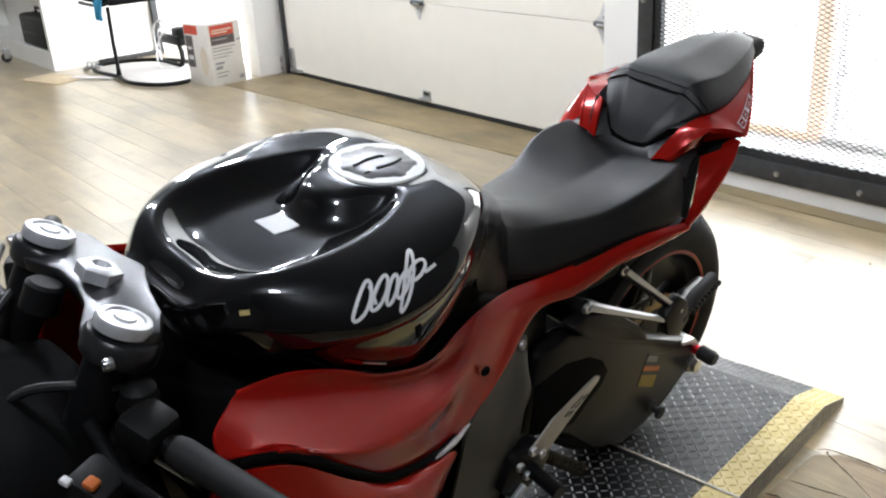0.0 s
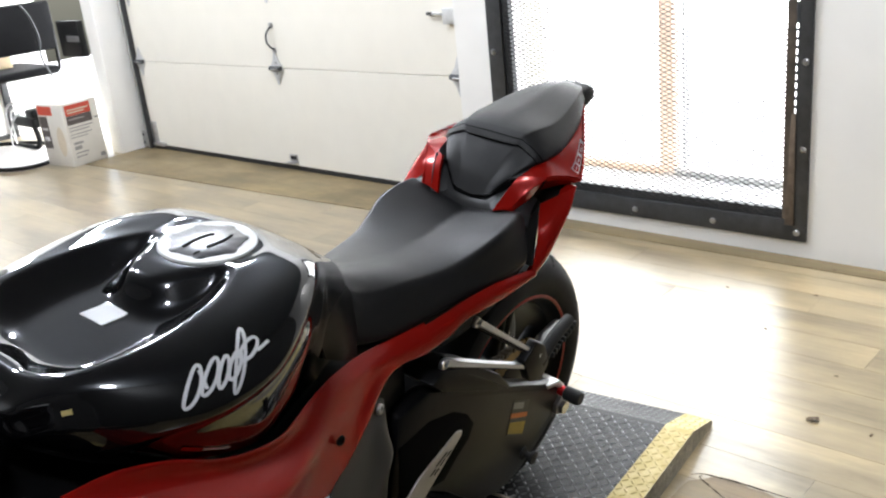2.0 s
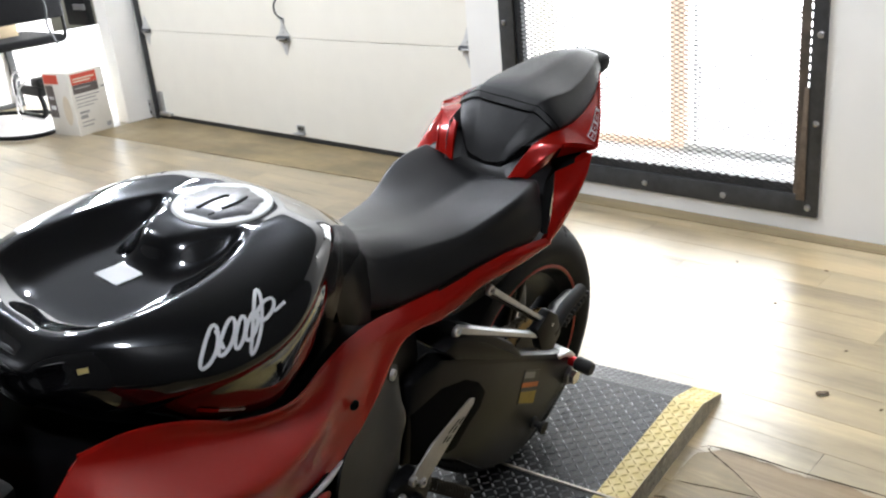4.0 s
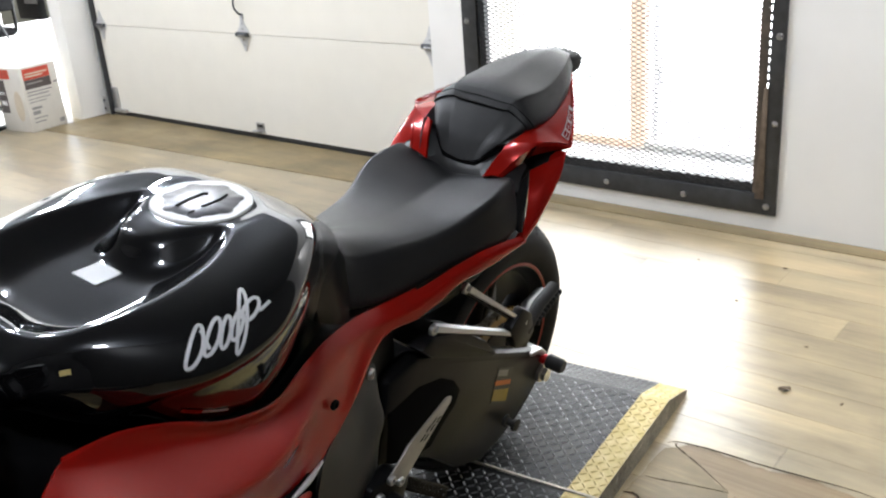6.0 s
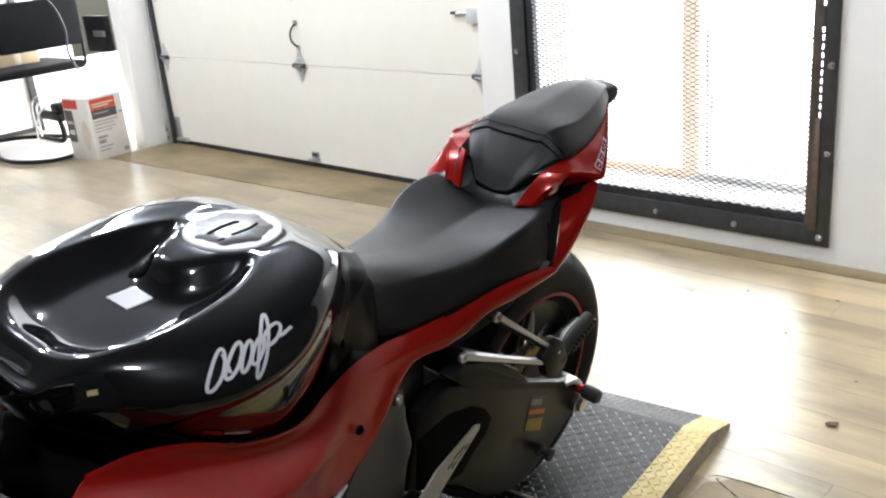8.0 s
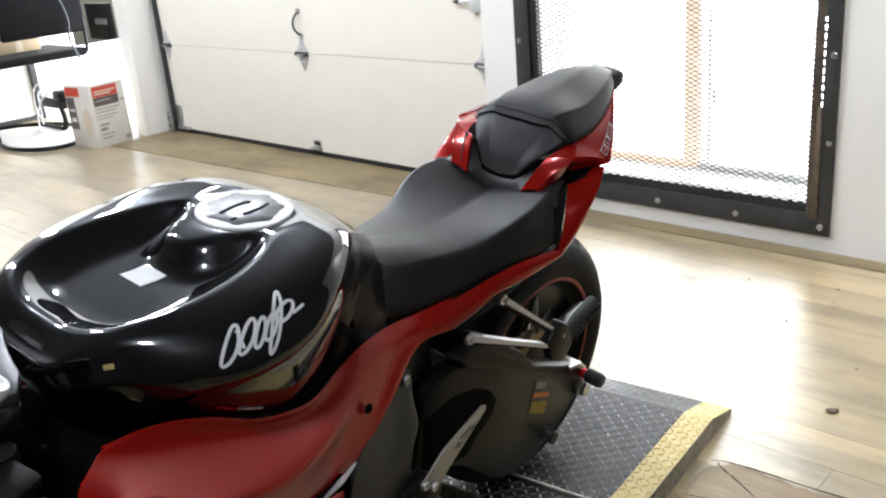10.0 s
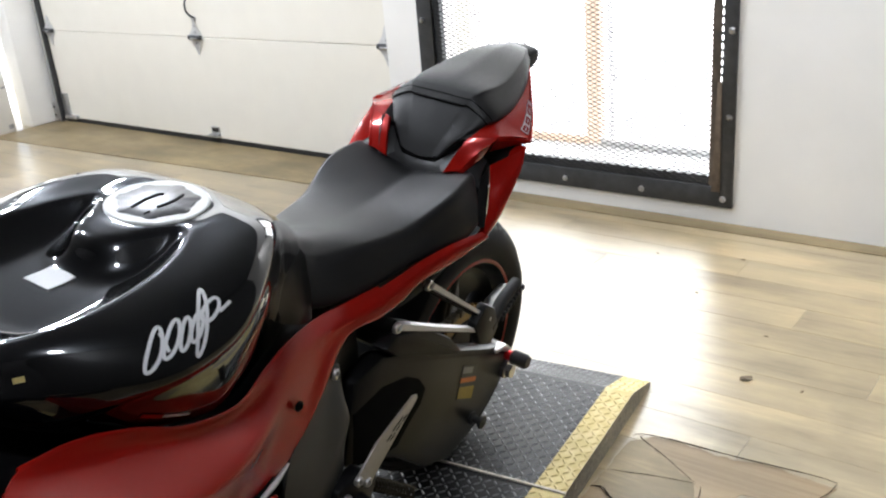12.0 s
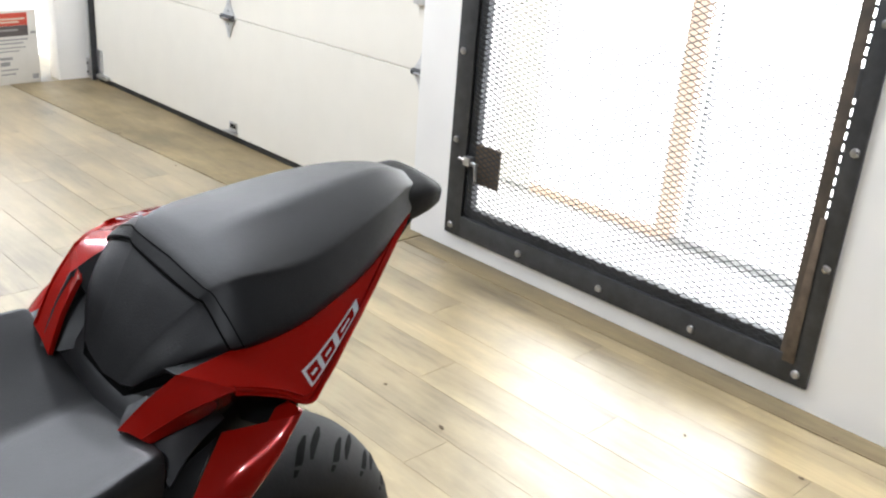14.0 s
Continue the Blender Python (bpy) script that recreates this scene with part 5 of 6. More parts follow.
part("axle_nut", lathe([(0.022, 0.0), (0.022, 0.008), (0.016, 0.01), (0.016, 0.02), (0.008, 0.02)], at(0.128, 1.555, 0.345) @ SIDEWAYS, 6), BOLT, arm, "steel axle nut")
part("slider_collar", lathe([(0.011, 0.0), (0.011, 0.012), (0.009, 0.016)], at(0.128, 1.556, 0.382) @ SIDEWAYS, 24), RED_ANODISED, arm, "red anodised collar")
part("axle_slider", lathe([(0.013, 0.0), (0.0165, 0.004), (0.0165, 0.034), (0.013, 0.04), (0.004, 0.04)], at(0.142, 1.556, 0.382) @ SIDEWAYS, 24), RUBBER_BLACK, arm, "black axle slider")
part("stand_spool", lathe([(0.014, 0.0), (0.014, 0.006), (0.007, 0.009), (0.007, 0.02), (0.014, 0.023), (0.014, 0.03), (0.006, 0.032)], at(0.126, 1.425, 0.292) @ SIDEWAYS, 20), RUBBER_BLACK, arm)
part("adjuster_cap", plate([(1.50, 0.422), (1.545, 0.415), (1.572, 0.39), (1.566, 0.382), (1.53, 0.405), (1.50, 0.413)], 0.088, 0.132, 0.003), ALU, arm)

# --- pillion foot rest on its two struts
hanger = part("footrest_hanger", plate([(1.335, 0.575), (1.375, 0.605), (1.41, 0.58), (1.43, 0.53), (1.405, 0.50), (1.36, 0.52)], 0.146, 0.168, 0.006), BLACK_SATIN, bike, "black pillion footrest hanger with bare alloy struts")


def strut(p0, p1, w0, w1):
    """A flat alloy faced strut from p0 to p1 on a black back."""
    a, b = Vector(p0), Vector(p1)
    d = (b - a).normalized()
    up = Vector((1, 0, 0)).cross(d).normalized()
    if up.z < 0:
        up = -up
    out = []
    for lift, grow in ((0.0, 1.0), (0.0065, 0.72)):
        g = bmesh.new()
        ends = []
        for p, w in ((a, w0), (a.lerp(b, 0.5), (w0 + w1) / 2 * 0.85), (b, w1)):
            c = p + Vector((lift, 0, 0)) + up * (0.003 if lift else 0)
            ends.append([g.verts.new(c + Vector((sx * 0.006, 0, 0)) + up * su * w * grow) for sx, su in ((-1, -1), (1, -0.7), (1, 0.7), (-1, 1))])
        for r, q in zip(ends, ends[1:]):
            for k in range(4):
                g.faces.new((r[k], r[(k + 1) % 4], q[(k + 1) % 4], q[k]))
        g.faces.new(ends[0][::-1])
        g.faces.new(ends[-1])
        out.append(g)
    return out


for p0, p1, w0, w1 in (((0.124, 1.228, 0.694), (0.156, 1.39, 0.562), 0.010, 0.007), ((0.124, 1.136, 0.655), (0.152, 1.352, 0.553), 0.011, 0.007)):
    g0, g1 = strut(p0, p1, w0, w1)
    st = part("hanger_strut", g0, BLACK_SATIN, hanger)
    part("strut_face", g1, ALU, st, "bare alloy face")
for y, z in ((1.133, 0.656), (1.224, 0.698)):
    part("hanger_bolt", bolt(0.0105, 0.008, at(0.126, y, z) @ SIDEWAYS), BOLT, hanger)
part("footrest", tube([(0.158, 1.405, 0.535), (0.152, 1.46, 0.565), (0.146, 1.53, 0.577)], [0.012, 0.013, 0.013], 10), RUBBER_BLACK, hanger, "folded rubber footrest")
ribs = bmesh.new()
for k in range(9):
    t = k / 8
    c = Vector((0.158, 1.44, 0.553)).lerp(Vector((0.150, 1.535, 0.578)), t)
    box(c.x - 0.013, c.y - 0.003, c.z - 0.016, c.x + 0.013, c.y + 0.003, c.z - 0.004, 0.001, ribs, 1)
part("footrest_ribs", ribs, RUBBER_BLACK, hanger)
part("hanger_arm", tube([(0.150, 1.42, 0.55), (0.12, 1.48, 0.54), (0.10, 1.56, 0.52), (0.092, 1.585, 0.52)], [0.014, 0.016, 0.018, 0.012], 12), SWINGARM, hanger)

# --- rider's foot control with its bare alloy heel plate
heel = part("heel_plate", plate([(0.937, 0.502), (0.985, 0.541), (1.085, 0.577), (1.098, 0.572), (1.096, 0.563), (1.042, 0.523), (0.977, 0.473)], 0.196, 0.2, 0.0012), HEEL_ALU, bike, "bare alloy heel plate with slots")
for y, z in ((1.05, 0.551), (1.035, 0.545), (1.02, 0.534), (1.062, 0.548), (1.046, 0.54), (1.03, 0.53)):
    part("slot", plate([(y - 0.007, z - 0.0035), (y + 0.006, z + 0.003), (y + 0.007, z + 0.001), (y - 0.006, z - 0.0055)], 0.1995, 0.2008, 0), SHADOW_BLACK, heel)
rest = part("foot_control", plate([(0.90, 0.50), (0.96, 0.505), (1.0, 0.47), (0.985, 0.42), (0.92, 0.40), (0.88, 0.44)], 0.165, 0.195, 0.006), BLACK_SATIN, bike, "black foot control bracket")
for y, z in ((0.942, 0.497), (0.965, 0.48), (0.915, 0.478), (0.935, 0.45)):
    part("control_bolt", bolt(0.0085, 0.008, at(0.196, y, z) @ SIDEWAYS), BOLT, rest)
part("foot_peg", tube([(0.19, 0.95, 0.452), (0.26, 0.945, 0.45)], 0.013, 14), BLACK_SATIN, rest)
part("gear_lever", tube([(0.2, 0.93, 0.43), (0.21, 0.86, 0.40), (0.215, 0.79, 0.40)], 0.007, 10), ALU, rest)
coil = []
for k in range(150):
    t = k / 149
    c = Vector((0.17, 1.0, 0.44)).lerp(Vector((0.19, 1.11, 0.35)), t)
    a = t * math.tau * 15
    d = Vector((0.02, 0.11, -0.09)).normalized()
    e1 = d.orthogonal().normalized()
    e2 = d.cross(e1)
    coil.append(c + 0.011 * (math.cos(a) * e1 + math.sin(a) * e2))
part("stand_spring", tube(coil, 0.0022, 6), CHAIN, bike, "coiled side stand spring")
part("side_stand", tube([(0.15, 0.93, 0.36), (0.22, 0.99, 0.2), (0.27, 1.03, 0.078)], [0.014, 0.012, 0.011], 12), BLACK_SATIN, bike)
part("stand_foot", box(0.235, 0.99, 0.092, 0.305, 1.07, 0.1, 0.003), BLACK_SATIN, bike)

# --- fork tops, top yoke and left bar
RAKE = pose(0, 0, 0, -24, 0, 0)
STEER = at(-0.012, 0.37, 0) @ pose(0, 0, 0, 0, 0, -5) @ at(0, -0.36, 0)
yoke = part("top_yoke", plate_z([(-0.145, 0.335), (-0.13, 0.305), (-0.085, 0.308), (-0.04, 0.33), (0.0, 0.335), (0.04, 0.33), (0.085, 0.308), (0.13, 0.305), (0.145, 0.335), (0.135, 0.375), (0.10, 0.392), (0.05, 0.40), (0.0, 0.415), (-0.05, 0.40), (-0.10, 0.392), (-0.135, 0.375)], 0.918, 0.936, 0.004), YOKE, bike, "cast alloy top fork yoke")
yoke.matrix_basis = STEER
for s in (1, -1):
    leg = part("fork_leg", tube([(s * 0.112, 0.343, 0.942), (s * 0.112, 0.215, 0.66), (s * 0.112, 0.04, 0.34)], [0.0255, 0.0255, 0.028], 20), BLACK_SATIN, bike)
    leg.matrix_basis = STEER
    part("fork_cap", lathe([(0.030, -0.004), (0.0305, 0.004), (0.0285, 0.009), (0.0215, 0.0105), (0.020, 0.008), (0.012, 0.008), (0.011, 0.0105), (0.0005, 0.0105)], at(s * 0.112, 0.345, 0.942) @ RAKE, 32), ALU, leg, "bare alloy fork cap")
    part("fork_clamp", lathe([(0.0265, -0.024), (0.039, -0.024), (0.041, -0.020), (0.041, -0.002), (0.038, 0.002), (0.0265, 0.002)], at(s * 0.112, 0.345, 0.93) @ RAKE, 32, closed=True), YOKE, yoke)
    part("clamp_bolt", bolt(0.007, 0.01, at(s * 0.15, 0.318, 0.928) @ pose(0, 0, 0, 90, 0, 0)), BOLT, yoke)
part("stem_nut", lathe([(0.026, 0.0), (0.026, 0.014), (0.019, 0.018), (0.012, 0.018), (0.010, 0.006), (0.0005, 0.006)], at(0, 0.36, 0.936) @ RAKE, 6), ALU, yoke)
part("ignition_lock", lathe([(0.022, 0.0), (0.022, 0.03), (0.018, 0.034), (0.0005, 0.034)], at(-0.03, 0.30, 0.90) @ RAKE, 24), BLACK_PLASTIC, yoke)
for s in (1, -1):
    bar = part("handlebar", tube([(s * 0.10, 0.325, 0.865), (s * 0.19, 0.335, 0.855), (s * 0.30, 0.385, 0.832)], 0.0115, 14), BLACK_SATIN, bike)
    bar.matrix_basis = STEER
    part("grip", tube([(s * 0.215, 0.346, 0.85), (s * 0.225, 0.351, 0.848), (s * 0.335, 0.402, 0.825), (s * 0.345, 0.406, 0.823)], [0.015, 0.017, 0.0165, 0.019], 16), RUBBER_BLACK, bar, "rubber grip")
    part("bar_end", tube([(s * 0.345, 0.406, 0.823), (s * 0.375, 0.42, 0.817)], [0.017, 0.014], 16), BLACK_SATIN, bar)
    part("switch_housing", box_at(at(s * 0.185, 0.332, 0.86) @ pose(0, 0, 0, 0, 12 * s, 24 * s), 0.048, 0.052, 0.045, 0.01), BLACK_PLASTIC, bar)
    part("lever_perch", lathe([(0.019, 0.0), (0.021, 0.012), (0.018, 0.026), (0.010, 0.031), (0.0005, 0.032)], at(s * 0.15, 0.34, 0.862), 20), BLACK_PLASTIC, bar)
    part("lever", tube([(s * 0.14, 0.29, 0.855), (s * 0.22, 0.29, 0.845), (s * 0.33, 0.335, 0.825)], [0.009, 0.007, 0.006], 10), BLACK_SATIN, bar)
    part("hose", tube([tuple(q) for q in spline([(s * 0.15, 0.34, 0.885), (s * 0.115, 0.30, 0.885), (s * 0.06, 0.24, 0.86), (s * 0.05, 0.2, 0.78)], 16)], 0.0055, 8), RUBBER_BLACK, bar)
part("switch_body", box_at(at(0.188, 0.262, 0.835) @ pose(0, 0, 0, 0, 12, 24), 0.05, 0.05, 0.04, 0.01), BLACK_PLASTIC, bike)
part("orange_button", box_at(at(0.203, 0.251, 0.858) @ pose(0, 0, 0, 0, 12, 24), 0.014, 0.014, 0.008, 0.003), LABEL_ORANGE, bike, "orange switch button")
part("white_button", box_at(at(0.185, 0.234, 0.858) @ pose(0, 0, 0, 0, 12, 24), 0.011, 0.009, 0.006, 0.002), LABEL_WHITE, bike, "pale switch button")
part("inner_fairing", loft_body([(0.0, 0.12, 0.86, 0.6), (0.12, 0.2, 0.88, 0.55), (0.24, 0.22, 0.86, 0.5), (0.34, 0.2, 0.82, 0.45)], power=3), SHADOW_BLACK, bike)
front = part("front_wheel", lathe([(0.212, -0.055), (0.25, -0.062), (0.285, -0.04), (0.298, 0.0), (0.285, 0.04), (0.25, 0.062), (0.212, 0.055)], at(0, 0.13 - 0.02, 0.351) @ SIDEWAYS, 64, closed=True), RUBBER, bike)

# ---------------------------------------------------------------- platform under the bike
PL = pose(-0.64, 2.135, 0, 0, 0, 7)
plat = thing("platform", PL, "black tread plate platform with yellow painted edges", "platform")
PH, PW, RIDGE, SEAM, PEND = 0.056, 0.64, -0.135, -0.585, -2.35


def slab(x0, x1, y0, y1, z0, z1, thick=0.004):
    """A plate from y0 at height z0 to y1 at height z1."""
    out = bmesh.new()
    top = [out.verts.new((x, y, z)) for x, y, z in ((x0, y0, z0), (x1, y0, z0), (x1, y1, z1), (x0, y1, z1))]
    low = [out.verts.new((v.co.x, v.co.y, v.co.z - thick)) for v in top]
    out.faces.new(top)
    out.faces.new(low[::-1])
    for k in range(4):
        out.faces.new((top[k], low[k], low[(k + 1) % 4], top[(k + 1) % 4]))
    return out


def lugs(x0, x1, y0, y1, z0, z1, parent, mat):
    """Raised tread bars in a herringbone, on a plate that runs from z0 to z1."""
    verts, faces = [], []
    p = 0.0190
    j = 0
    y = min(y0, y1) + p / 2
    while y < max(y0, y1) - 0.004:
        i = 0
        x = min(x0, x1) + p * 0.5
        while x < max(x0, x1) - 0.004:
            a = radians(45 if (i + j) % 2 else -45)
            t = (y - y0) / (y1 - y0)
            z = z0 + (z1 - z0) * t
            slope = (z1 - z0) / (y1 - y0)
            ca, sa = math.cos(a), math.sin(a)
            base = len(verts)
            for u, v, hgt in ((-0.0096, 0, 0), (-0.0048, 0.0024, 0), (0.0048, 0.0024, 0), (0.0096, 0, 0), (0.0048, -0.0024, 0), (-0.0048, -0.0024, 0), (-0.0052, 0, 0.0020), (0.0052, 0, 0.0020)):
                px, py = x + u * ca - v * sa, y + u * sa + v * ca
                verts.append((px, py, z + (py - y) * slope + hgt + 0.0002))
            for q in ((0, 5, 6), (5, 4, 7, 6), (4, 3, 7), (3, 2, 7), (2, 1, 6, 7), (1, 0, 6)):
                faces.append(tuple(base + k for k in q))
            x += p
            i += 1
        y += p
        j += 1
    me = bpy.data.meshes.new("tread_pattern")
    me.from_pydata(verts, [], faces)
    me.materials.append(mat)
    ob = new("tread_pattern", me)
    ob.parent = parent
    ob["kind"] = "stuff"


for x0, x1, mat, label in ((-0.075, 0.0, YELLOW, "yellow painted edge"), (-PW + 0.075, -0.0755, PLATE, ""), (-PW, -PW + 0.0745, YELLOW, "yellow painted edge")):
    for name, y0, z0, y1, z1 in (("ramp_plate", 0.0, 0.016, RIDGE, PH), ("deck_plate", RIDGE, PH, SEAM, PH), ("deck_plate", SEAM - 0.008, PH, PEND, PH)):
        ob = part(name, slab(x0, x1, y0, y1, z0, z1), mat, plat, label)
        if not (x0 == -PW or y1 == PEND) or (y1 == PEND and x0 > -PW):
            lugs(x0, x1, y0, max(y1, -1.25), z0, z1, ob, LUG if mat is PLATE else mat)
skirt = bmesh.new()
face = [skirt.verts.new((0.0, y, z)) for y, z in ((0.0, 0.0), (0.0, 0.016), (RIDGE, PH), (PEND, PH), (PEND, 0.0))]
skirt.faces.new(face)
bmesh.ops.solidify(skirt, geom=list(skirt.faces), thickness=0.004)
sk = part("side_skirt", skirt, SKIRT, plat, "scuffed tread plate side with floor light in its colour")
skirt = bmesh.new()
skirt.faces.new([skirt.verts.new((-PW, y, z)) for y, z in ((0.0, 0.0), (0.0, 0.016), (RIDGE, PH), (PEND, PH), (PEND, 0.0))])
bmesh.ops.solidify(skirt, geom=list(skirt.faces), thickness=0.004)
part("side_skirt", skirt, SKIRT, plat)
part("seam_bar", box(-PW, SEAM - 0.0075, PH - 0.012, 0.003, SEAM - 0.0005, PH + 0.0035, 0.001), SKIRT, plat, "worn steel bar in the seam")
side = bmesh.new()
for k in range(22):
    yk = RIDGE - 0.02 - 0.024 * k
    for row, zc in enumerate((0.014, 0.036)):
        box_like = box_at(at(0.0008, yk + 0.012 * row, zc) @ pose(0, 0, 0, 45 if (k + row) % 2 else -45, 0, 0), 0.002, 0.017, 0.0045, 0.0)
        keep = {v: side.verts.new(v.co) for v in box_like.verts}
        for fa in box_like.faces:
            side.faces.new([keep[v] for v in fa.verts])
        box_like.free()
ob = part("skirt_tread", side, SKIRT, sk)
ob["kind"] = "stuff"

# ---------------------------------------------------------------- things by the entrance
carton = thing("cardboard_box", pose(-5.70, 2.985, 0, 0, 0, 9) @ Matrix.Diagonal((0.76, 0.93, 1.0, 1.0)), "white printed cardboard carton, closed, on the floor", "box")
part("carton_body", box(-0.18, -0.145, 0.0, 0.18, 0.145, 0.415, 0.003), CARTON, carton)
for y in (-0.006, 0.006):
    part("lid_flap", box(-0.178, y * 24 - 0.14 * (y > 0) + 0.0, 0.4155, 0.178, y * 24 + 0.14 * (y < 0), 0.418, 0.001), CARTON, carton)
FX = 0.1806


def side_bar(name, y0, z0, y1, z1, mat, deep=0.0008):
    part(name, box(FX - 0.0004, y0, z0, FX + deep, y1, z1), mat, carton)


side_bar("red_panel", -0.125, 0.335, 0.085, 0.405, CARTON_RED)
side_bar("dark_panel", -0.125, 0.275, 0.085, 0.334, CARTON_DARK)
for k, (y0, y1, z) in enumerate(((-0.11, 0.07, 0.372), (-0.11, 0.03, 0.355), (-0.11, 0.02, 0.31))):
    side_bar("print_bar", y0, z - 0.005, y1, z + 0.005, PRINT_CREAM if k < 2 else PRINT_GREY, 0.0014)
for y0, y1, z, w in ((-0.12, 0.08, 0.255, 0.004), (-0.12, 0.05, 0.235, 0.004), (-0.12, 0.06, 0.21, 0.003), (-0.12, 0.02, 0.19, 0.003), (-0.11, -0.03, 0.15, 0.008), (-0.11, -0.05, 0.12, 0.012), (-0.11, 0.0, 0.085, 0.004), (-0.11, -0.02, 0.06, 0.004), (0.1, 0.135, 0.29, 0.006), (0.09, 0.13, 0.035, 0.014)):
    side_bar("print_bar", y0, z - w, y1, z + w, PRINT_GREY)


def front_bar(name, x0, z0, x1, z1, mat):
    part(name, box(x0, -0.1462, z0, x1, -0.1444, z1), mat, carton)


front_bar("red_panel", -0.17, 0.345, 0.03, 0.405, CARTON_RED)
front_bar("dark_panel", -0.17, 0.12, -0.06, 0.335, CARTON_DARK)
front_bar("print_bar", -0.15, 0.17, -0.08, 0.2, LABEL_WHITE)
front_bar("print_bar", -0.15, 0.24, -0.075, 0.26, LABEL_WHITE)
bottle = bmesh.new()
ring = [bottle.verts.new((0.08 + 0.055 * math.cos(a), -0.1458, 0.17 + 0.1 * math.sin(a))) for a in [k * math.tau / 24 for k in range(24)]]
bottle.faces.new(ring)
part("pale_shape", bottle, PRINT_CREAM, carton)

chair = thing("chair", pose(-6.62, 2.9, 0), "black padded chair on a looped tubular frame", "chair")
part("seat", box(-0.33, -0.36, 0.525, 0.3, 0.4, 0.585, 0.025, segments=3), BLACK_FABRIC, chair)
part("backrest", box(0.27, -0.2, 0.70, 0.32, 0.42, 1.04, 0.018, segments=3), BLACK_FABRIC, chair)
FR = 0.012
for y in (-0.36, 0.4):
    part("frame_tube", tube([tuple(p) for p in spline([(0.3, y, 0.98), (0.31, y, 0.75), (0.30, y, 0.59), (0.24, y, 0.54), (0.0, y, 0.513), (-0.3, y, 0.513)], 36)], FR, 10), BLACK_SATIN, chair)
part("front_leg", tube([(0.20, -0.345, 0.015), (0.215, -0.35, 0.10), (0.225, -0.355, 0.25), (0.255, -0.36, 0.52)], [0.021, 0.014, 0.0135, 0.0135], 10), BLACK_SATIN, chair)
LOOP = [tuple(p) for p in spline([(0.20, -0.35, 0.018), (0.48, -0.384, 0.018), (0.70, -0.31, 0.018), (0.80, -0.19, 0.018), (0.77, -0.05, 0.018), (0.58, 0.12, 0.018), (0.1, 0.24, 0.018), (-0.27, 0.06, 0.018), (-0.38, -0.15, 0.018), (-0.365, -0.307, 0.018), (-0.15, -0.385, 0.018), (0.20, -0.35, 0.018)], 90)]
part("base_loop", tube(LOOP, 0.015, 10), BLACK_SATIN, chair)
cloth = bmesh.new()
grid = []
for i in range(14):
    t = i / 13
    row = []
    for j in range(8):
        u = j / 7 - 0.5
        row.append(Vector((0.22 - 0.1 * t + 0.02 * math.sin(7 * u), -0.385 - 0.01 * math.sin(9 * u + 3 * t) - 0.02 * math.sin(math.pi * t), 0.6 - 0.24 * max(0, t - 0.25))) + Vector((u * (0.16 - 0.06 * t), 0.06 * (1 - min(t * 4, 1)), 0)))
    grid.append(row)
blue = part("blue_cloth", sheet(grid, 0.004), BLUE_CLOTH, None, "", Matrix.Translation((-6.62, 2.9, 0)))
tagged(blue, "blue cloth draped over the chair frame", "cloth")
strap = part("dark_strap", tube([tuple(p) for p in spline([(-6.29, 3.1, 1.03), (-6.27, 3.14, 0.95), (-6.26, 3.17, 0.8), (-6.27, 3.16, 0.66), (-6.26, 3.2, 0.52)], 24)], 0.008, 8), STEEL_DARK, None)
tagged(strap, "dark strap hanging over the chair back", "strap")
parcel = thing("parcel", pose(-6.78, 2.95, 0.5855), "plain brown cardboard parcel on the chair", "box")
part("parcel_body", box(-0.14, -0.16, 0, 0.12, 0.16, 0.17, 0.004), BROWN_CARD, parcel)
part("parcel_tape", box(-0.141, -0.025, 0.002, 0.121, 0.025, 0.1712, 0.0005), PRINT_CREAM, parcel)
board = part("white_board", plate_z([(0.18 + (x - 0.18) * 0.94, -0.08 + (y + 0.08) * 0.9) for x, y, z in LOOP[:-1:2]], 0.0005, 0.007, 0.001), BOARD, None, "", Matrix.Translation((-6.62, 2.9, 0)))
tagged(board, "pale flat board lying inside the chair base", "board")
card = part("flat_cardboard", box_at(at(-6.84, 2.22, 0.004) @ pose(0, 0, 0, 0, 0, 18), 0.42, 0.26, 0.006, 0.001), BROWN_CARD, None)
tagged(card, "flattened brown cardboard piece on the floor", "cardboard")
card = part("flat_cardboard", box_at(at(-6.62, 2.42, 0.006) @ pose(0, 0, 0, 0, 0, 32), 0.34, 0.07, 0.008, 0.001), BOARD, None)
tagged(card, "white card strip lying on the floor", "cardboard")
cable = part("white_cable", tube([tuple(p) for p in spline([(-6.45, 3.0, 0.33), (-6.62, 3.0, 0.34), (-6.72, 3.0, 0.28), (-6.74, 3.0, 0.16), (-6.68, 3.0, 0.07), (-6.62, 2.98, 0.05), (-6.66, 3.0, 0.14), (-6.70, 3.02, 0.25), (-6.60, 3.02, 0.30), (-6.50, 3.02, 0.29), (-6.62, 3.0, 0.22), (-6.69, 2.98, 0.10), (-6.62, 2.95, 0.011), (-6.54, 2.93, 0.0115)], 90)], 0.0065, 8), LABEL_WHITE, None)
tagged(cable, "white cable in loose loops", "cable")
vac = thing("floor_machine", pose(-6.5, 3.1, 0), "black low machine with a bent foot behind the carton", "machine")
part("machine_body", box(-0.20, -0.07, 0.16, 0.12, 0.09, 0.235, 0.02, segments=3), BLACK_PLASTIC, vac)
part("machine_lid", box(-0.17, -0.06, 0.2355, 0.02, 0.07, 0.245, 0.004), LABEL_WHITE, vac, "white lid")
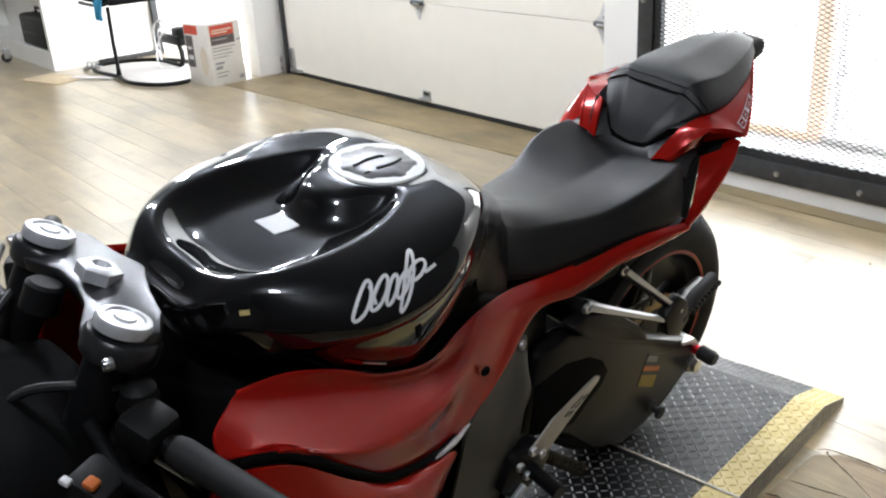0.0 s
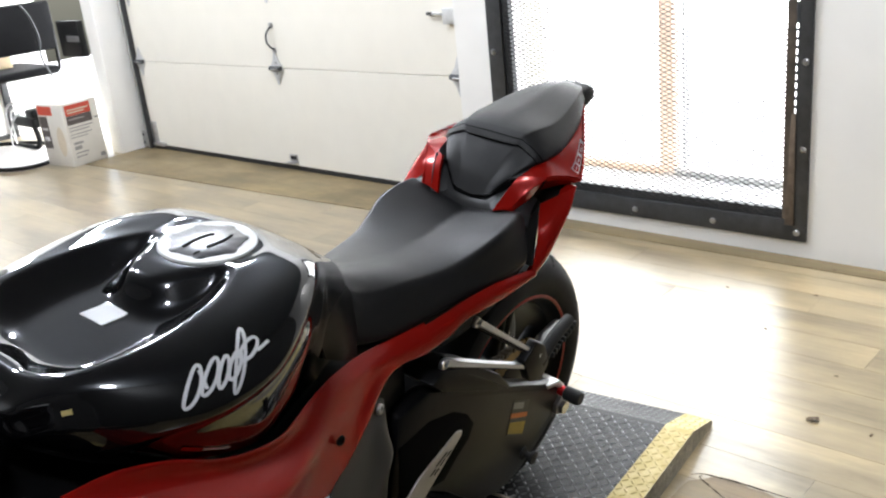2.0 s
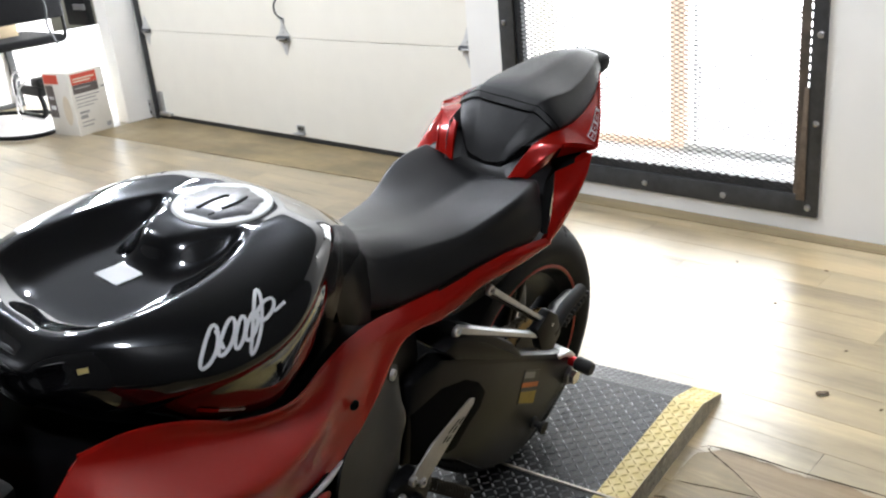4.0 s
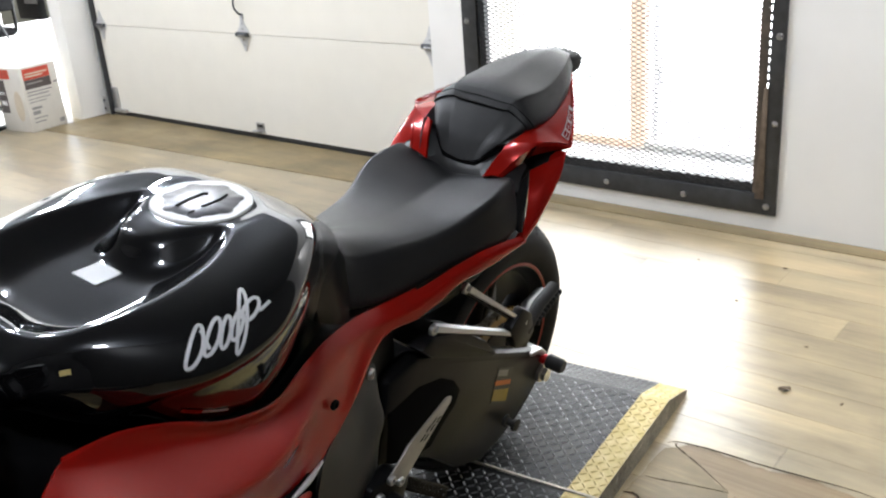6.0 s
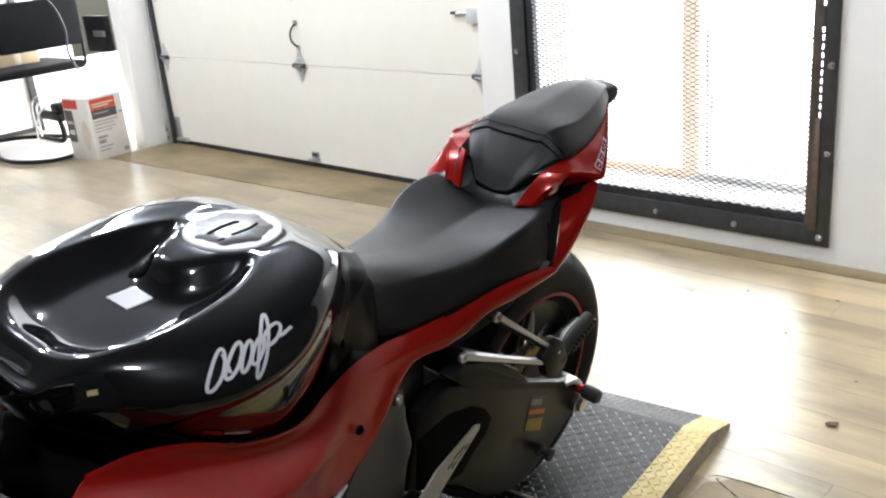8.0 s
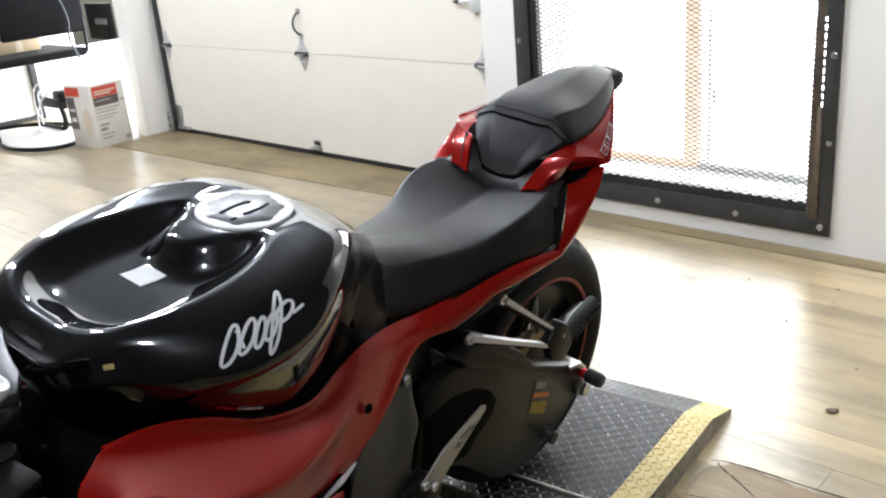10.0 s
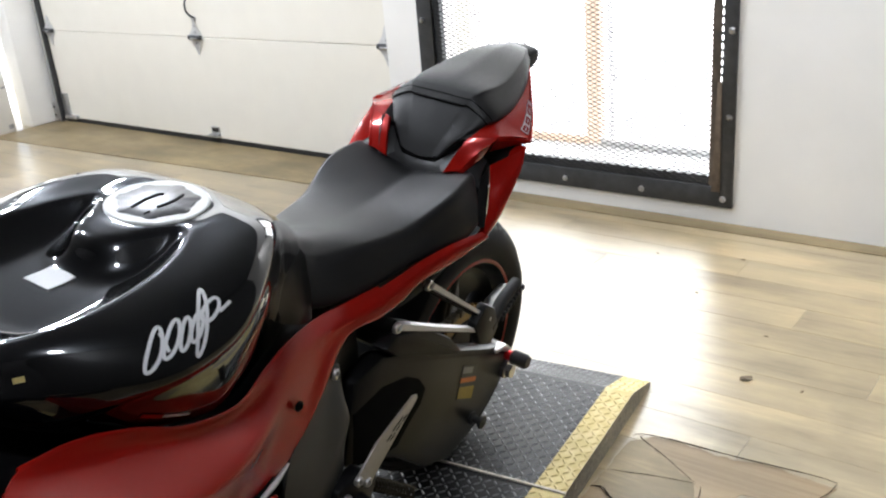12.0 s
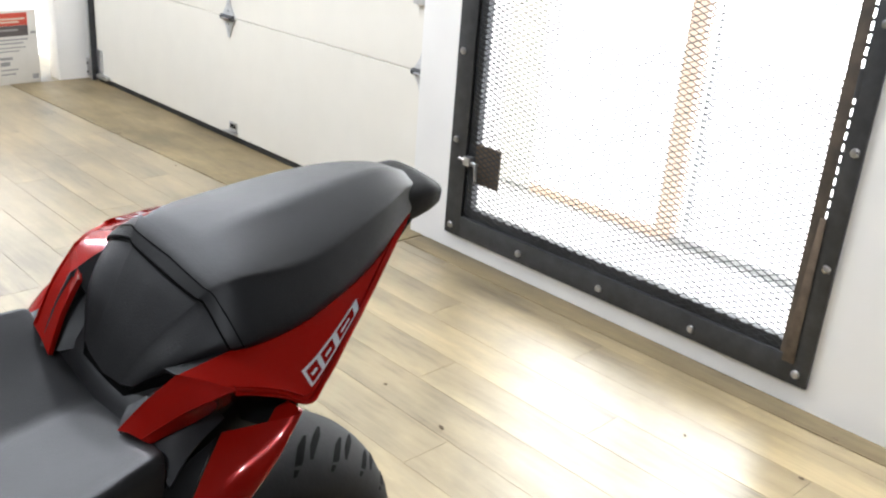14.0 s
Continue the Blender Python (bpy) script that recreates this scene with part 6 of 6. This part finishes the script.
part("machine_head", box(0.03, -0.08, 0.2355, 0.16, 0.08, 0.30, 0.02, segments=3), BLACK_SATIN, vac)
part("machine_foot", tube([tuple(p) for p in spline([(0.08, -0.05, 0.17), (0.13, -0.06, 0.12), (0.13, -0.06, 0.05), (0.07, -0.06, 0.014)], 16)], 0.018, 10), BLACK_PLASTIC, vac)
part("machine_foot", tube([(-0.30, -0.06, 0.016), (0.07, -0.06, 0.016)], 0.016, 10), BLACK_PLASTIC, vac)
twig = bmesh.new()
tube([(0, 0, 0.012), (0.12, 0.02, 0.04), (0.22, 0.05, 0.05)], [0.018, 0.012, 0.008], 8, twig)
for k in range(6):
    b0 = Vector((0.05 + 0.03 * k, 0.01 * k * 0.6, 0.03 + 0.003 * k))
    tube([b0, b0 + Vector((0.02, 0.02 * (-1) ** k, 0.05))], [0.009, 0.005], 6, twig)
tw = part("grey_foot_base", twig, ZINC, None, "", Matrix.Translation((-6.97, 2.5, 0)))
tagged(tw, "small grey metal branch shaped stand on the floor", "stand")
case = thing("tool_case", pose(-7.56, 2.43, 0.14), "black plastic tool case standing in the wall niche", "case")
part("case_body", box(-0.3, -0.085, 0.0, 0.3, 0.075, 0.25, 0.03, segments=3), BLACK_PLASTIC, case)
part("case_handle", tube([(-0.08, 0, 0.245), (-0.08, 0, 0.30), (0.08, 0, 0.30), (0.08, 0, 0.245)], 0.011, 10), BLACK_PLASTIC, case)
part("case_rib", box(-0.24, -0.088, 0.10, 0.24, -0.083, 0.12, 0.002), BLACK_SATIN, case)
castor = thing("castor", pose(-7.95, 2.21, 0), "small black castor of a low trolley", "castor")
part("castor_wheel", lathe([(0.012, -0.014), (0.035, -0.014), (0.04, -0.008), (0.04, 0.008), (0.035, 0.014), (0.012, 0.014)], pose(0, 0, 0.04) @ SIDEWAYS, 20), RUBBER_BLACK, castor)
part("castor_fork", box(-0.022, -0.02, 0.03, 0.022, 0.03, 0.11, 0.004), ZINC, castor)

# dry leaf bits and grit on the floor
random.seed(4)
for k, (x, y) in enumerate(((-0.434, 2.289), (-0.747, 3.305), (-0.72, 3.06), (-0.467, 2.548), (-1.005, 2.99), (-0.756, 2.736), (-0.287, 2.292), (-1.41, 2.504), (-1.66, 2.529), (-4.3, 3.02), (-3.7, 3.0))):
    g = bmesh.new()
    size = 0.016 if k == 0 else random.uniform(0.005, 0.010)
    rows = []
    for i in range(5):
        rows.append([Vector(((i / 4 - 0.5) * 2 * size, (j / 4 - 0.5) * 1.3 * size * (1 - abs(i / 4 - 0.5)), 0.003 + size * 0.7 * abs(math.sin(2.3 * i + j)) * random.uniform(0.3, 1))) for j in range(5)])
    leafbit = part("dry_leaf", sheet(rows, 0.001), LEAF, None, "", pose(x, y, 0.0, 0, 0, random.uniform(0, 360)))
    tagged(leafbit, "crumpled dry leaf bit on the floor", "leaf", "floor litter")

# ---------------------------------------------------------------- floor planks
random.seed(11)
PLANK_W, PLANK_L = 0.148, 1.22
plank_mesh = {}


def plank_data(length):
    key = round(length, 2)
    if key not in plank_mesh:
        g = bmesh.new()
        b = 0.0006
        low = [g.verts.new((x, y, -0.0028)) for x, y in ((0, 0), (length, 0), (length, PLANK_W), (0, PLANK_W))]
        top = [g.verts.new((x, y, 0.0)) for x, y in ((b, b), (length - b, b), (length - b, PLANK_W - b), (b, PLANK_W - b))]
        g.faces.new(top)
        for k in range(4):
            g.faces.new((low[k], low[(k + 1) % 4], top[(k + 1) % 4], top[k]))
        me = mesh_of(g, "plank", smooth=False)
        me.materials.append(PLANK)
        plank_mesh[key] = me
    return plank_mesh[key]


count = 0
row = 0
y = 3.37 - PLANK_W
while y > -0.3:
    x = -8.3 - (row * 0.47) % PLANK_L
    while x < 0.84:
        x0, x1 = max(x, -8.3), min(x + PLANK_L, 0.84)
        if x1 - x0 > 0.05 and not (y > 3.03 - PLANK_W * 0.5 and x0 > -5.6 and x1 < -2.4):
            ob = new("plank", plank_data(x1 - x0))
            ob.location = (x0, y, 0.0)
            ob.parent = floor
            count += 1
        x += PLANK_L
    y -= PLANK_W
    row += 1
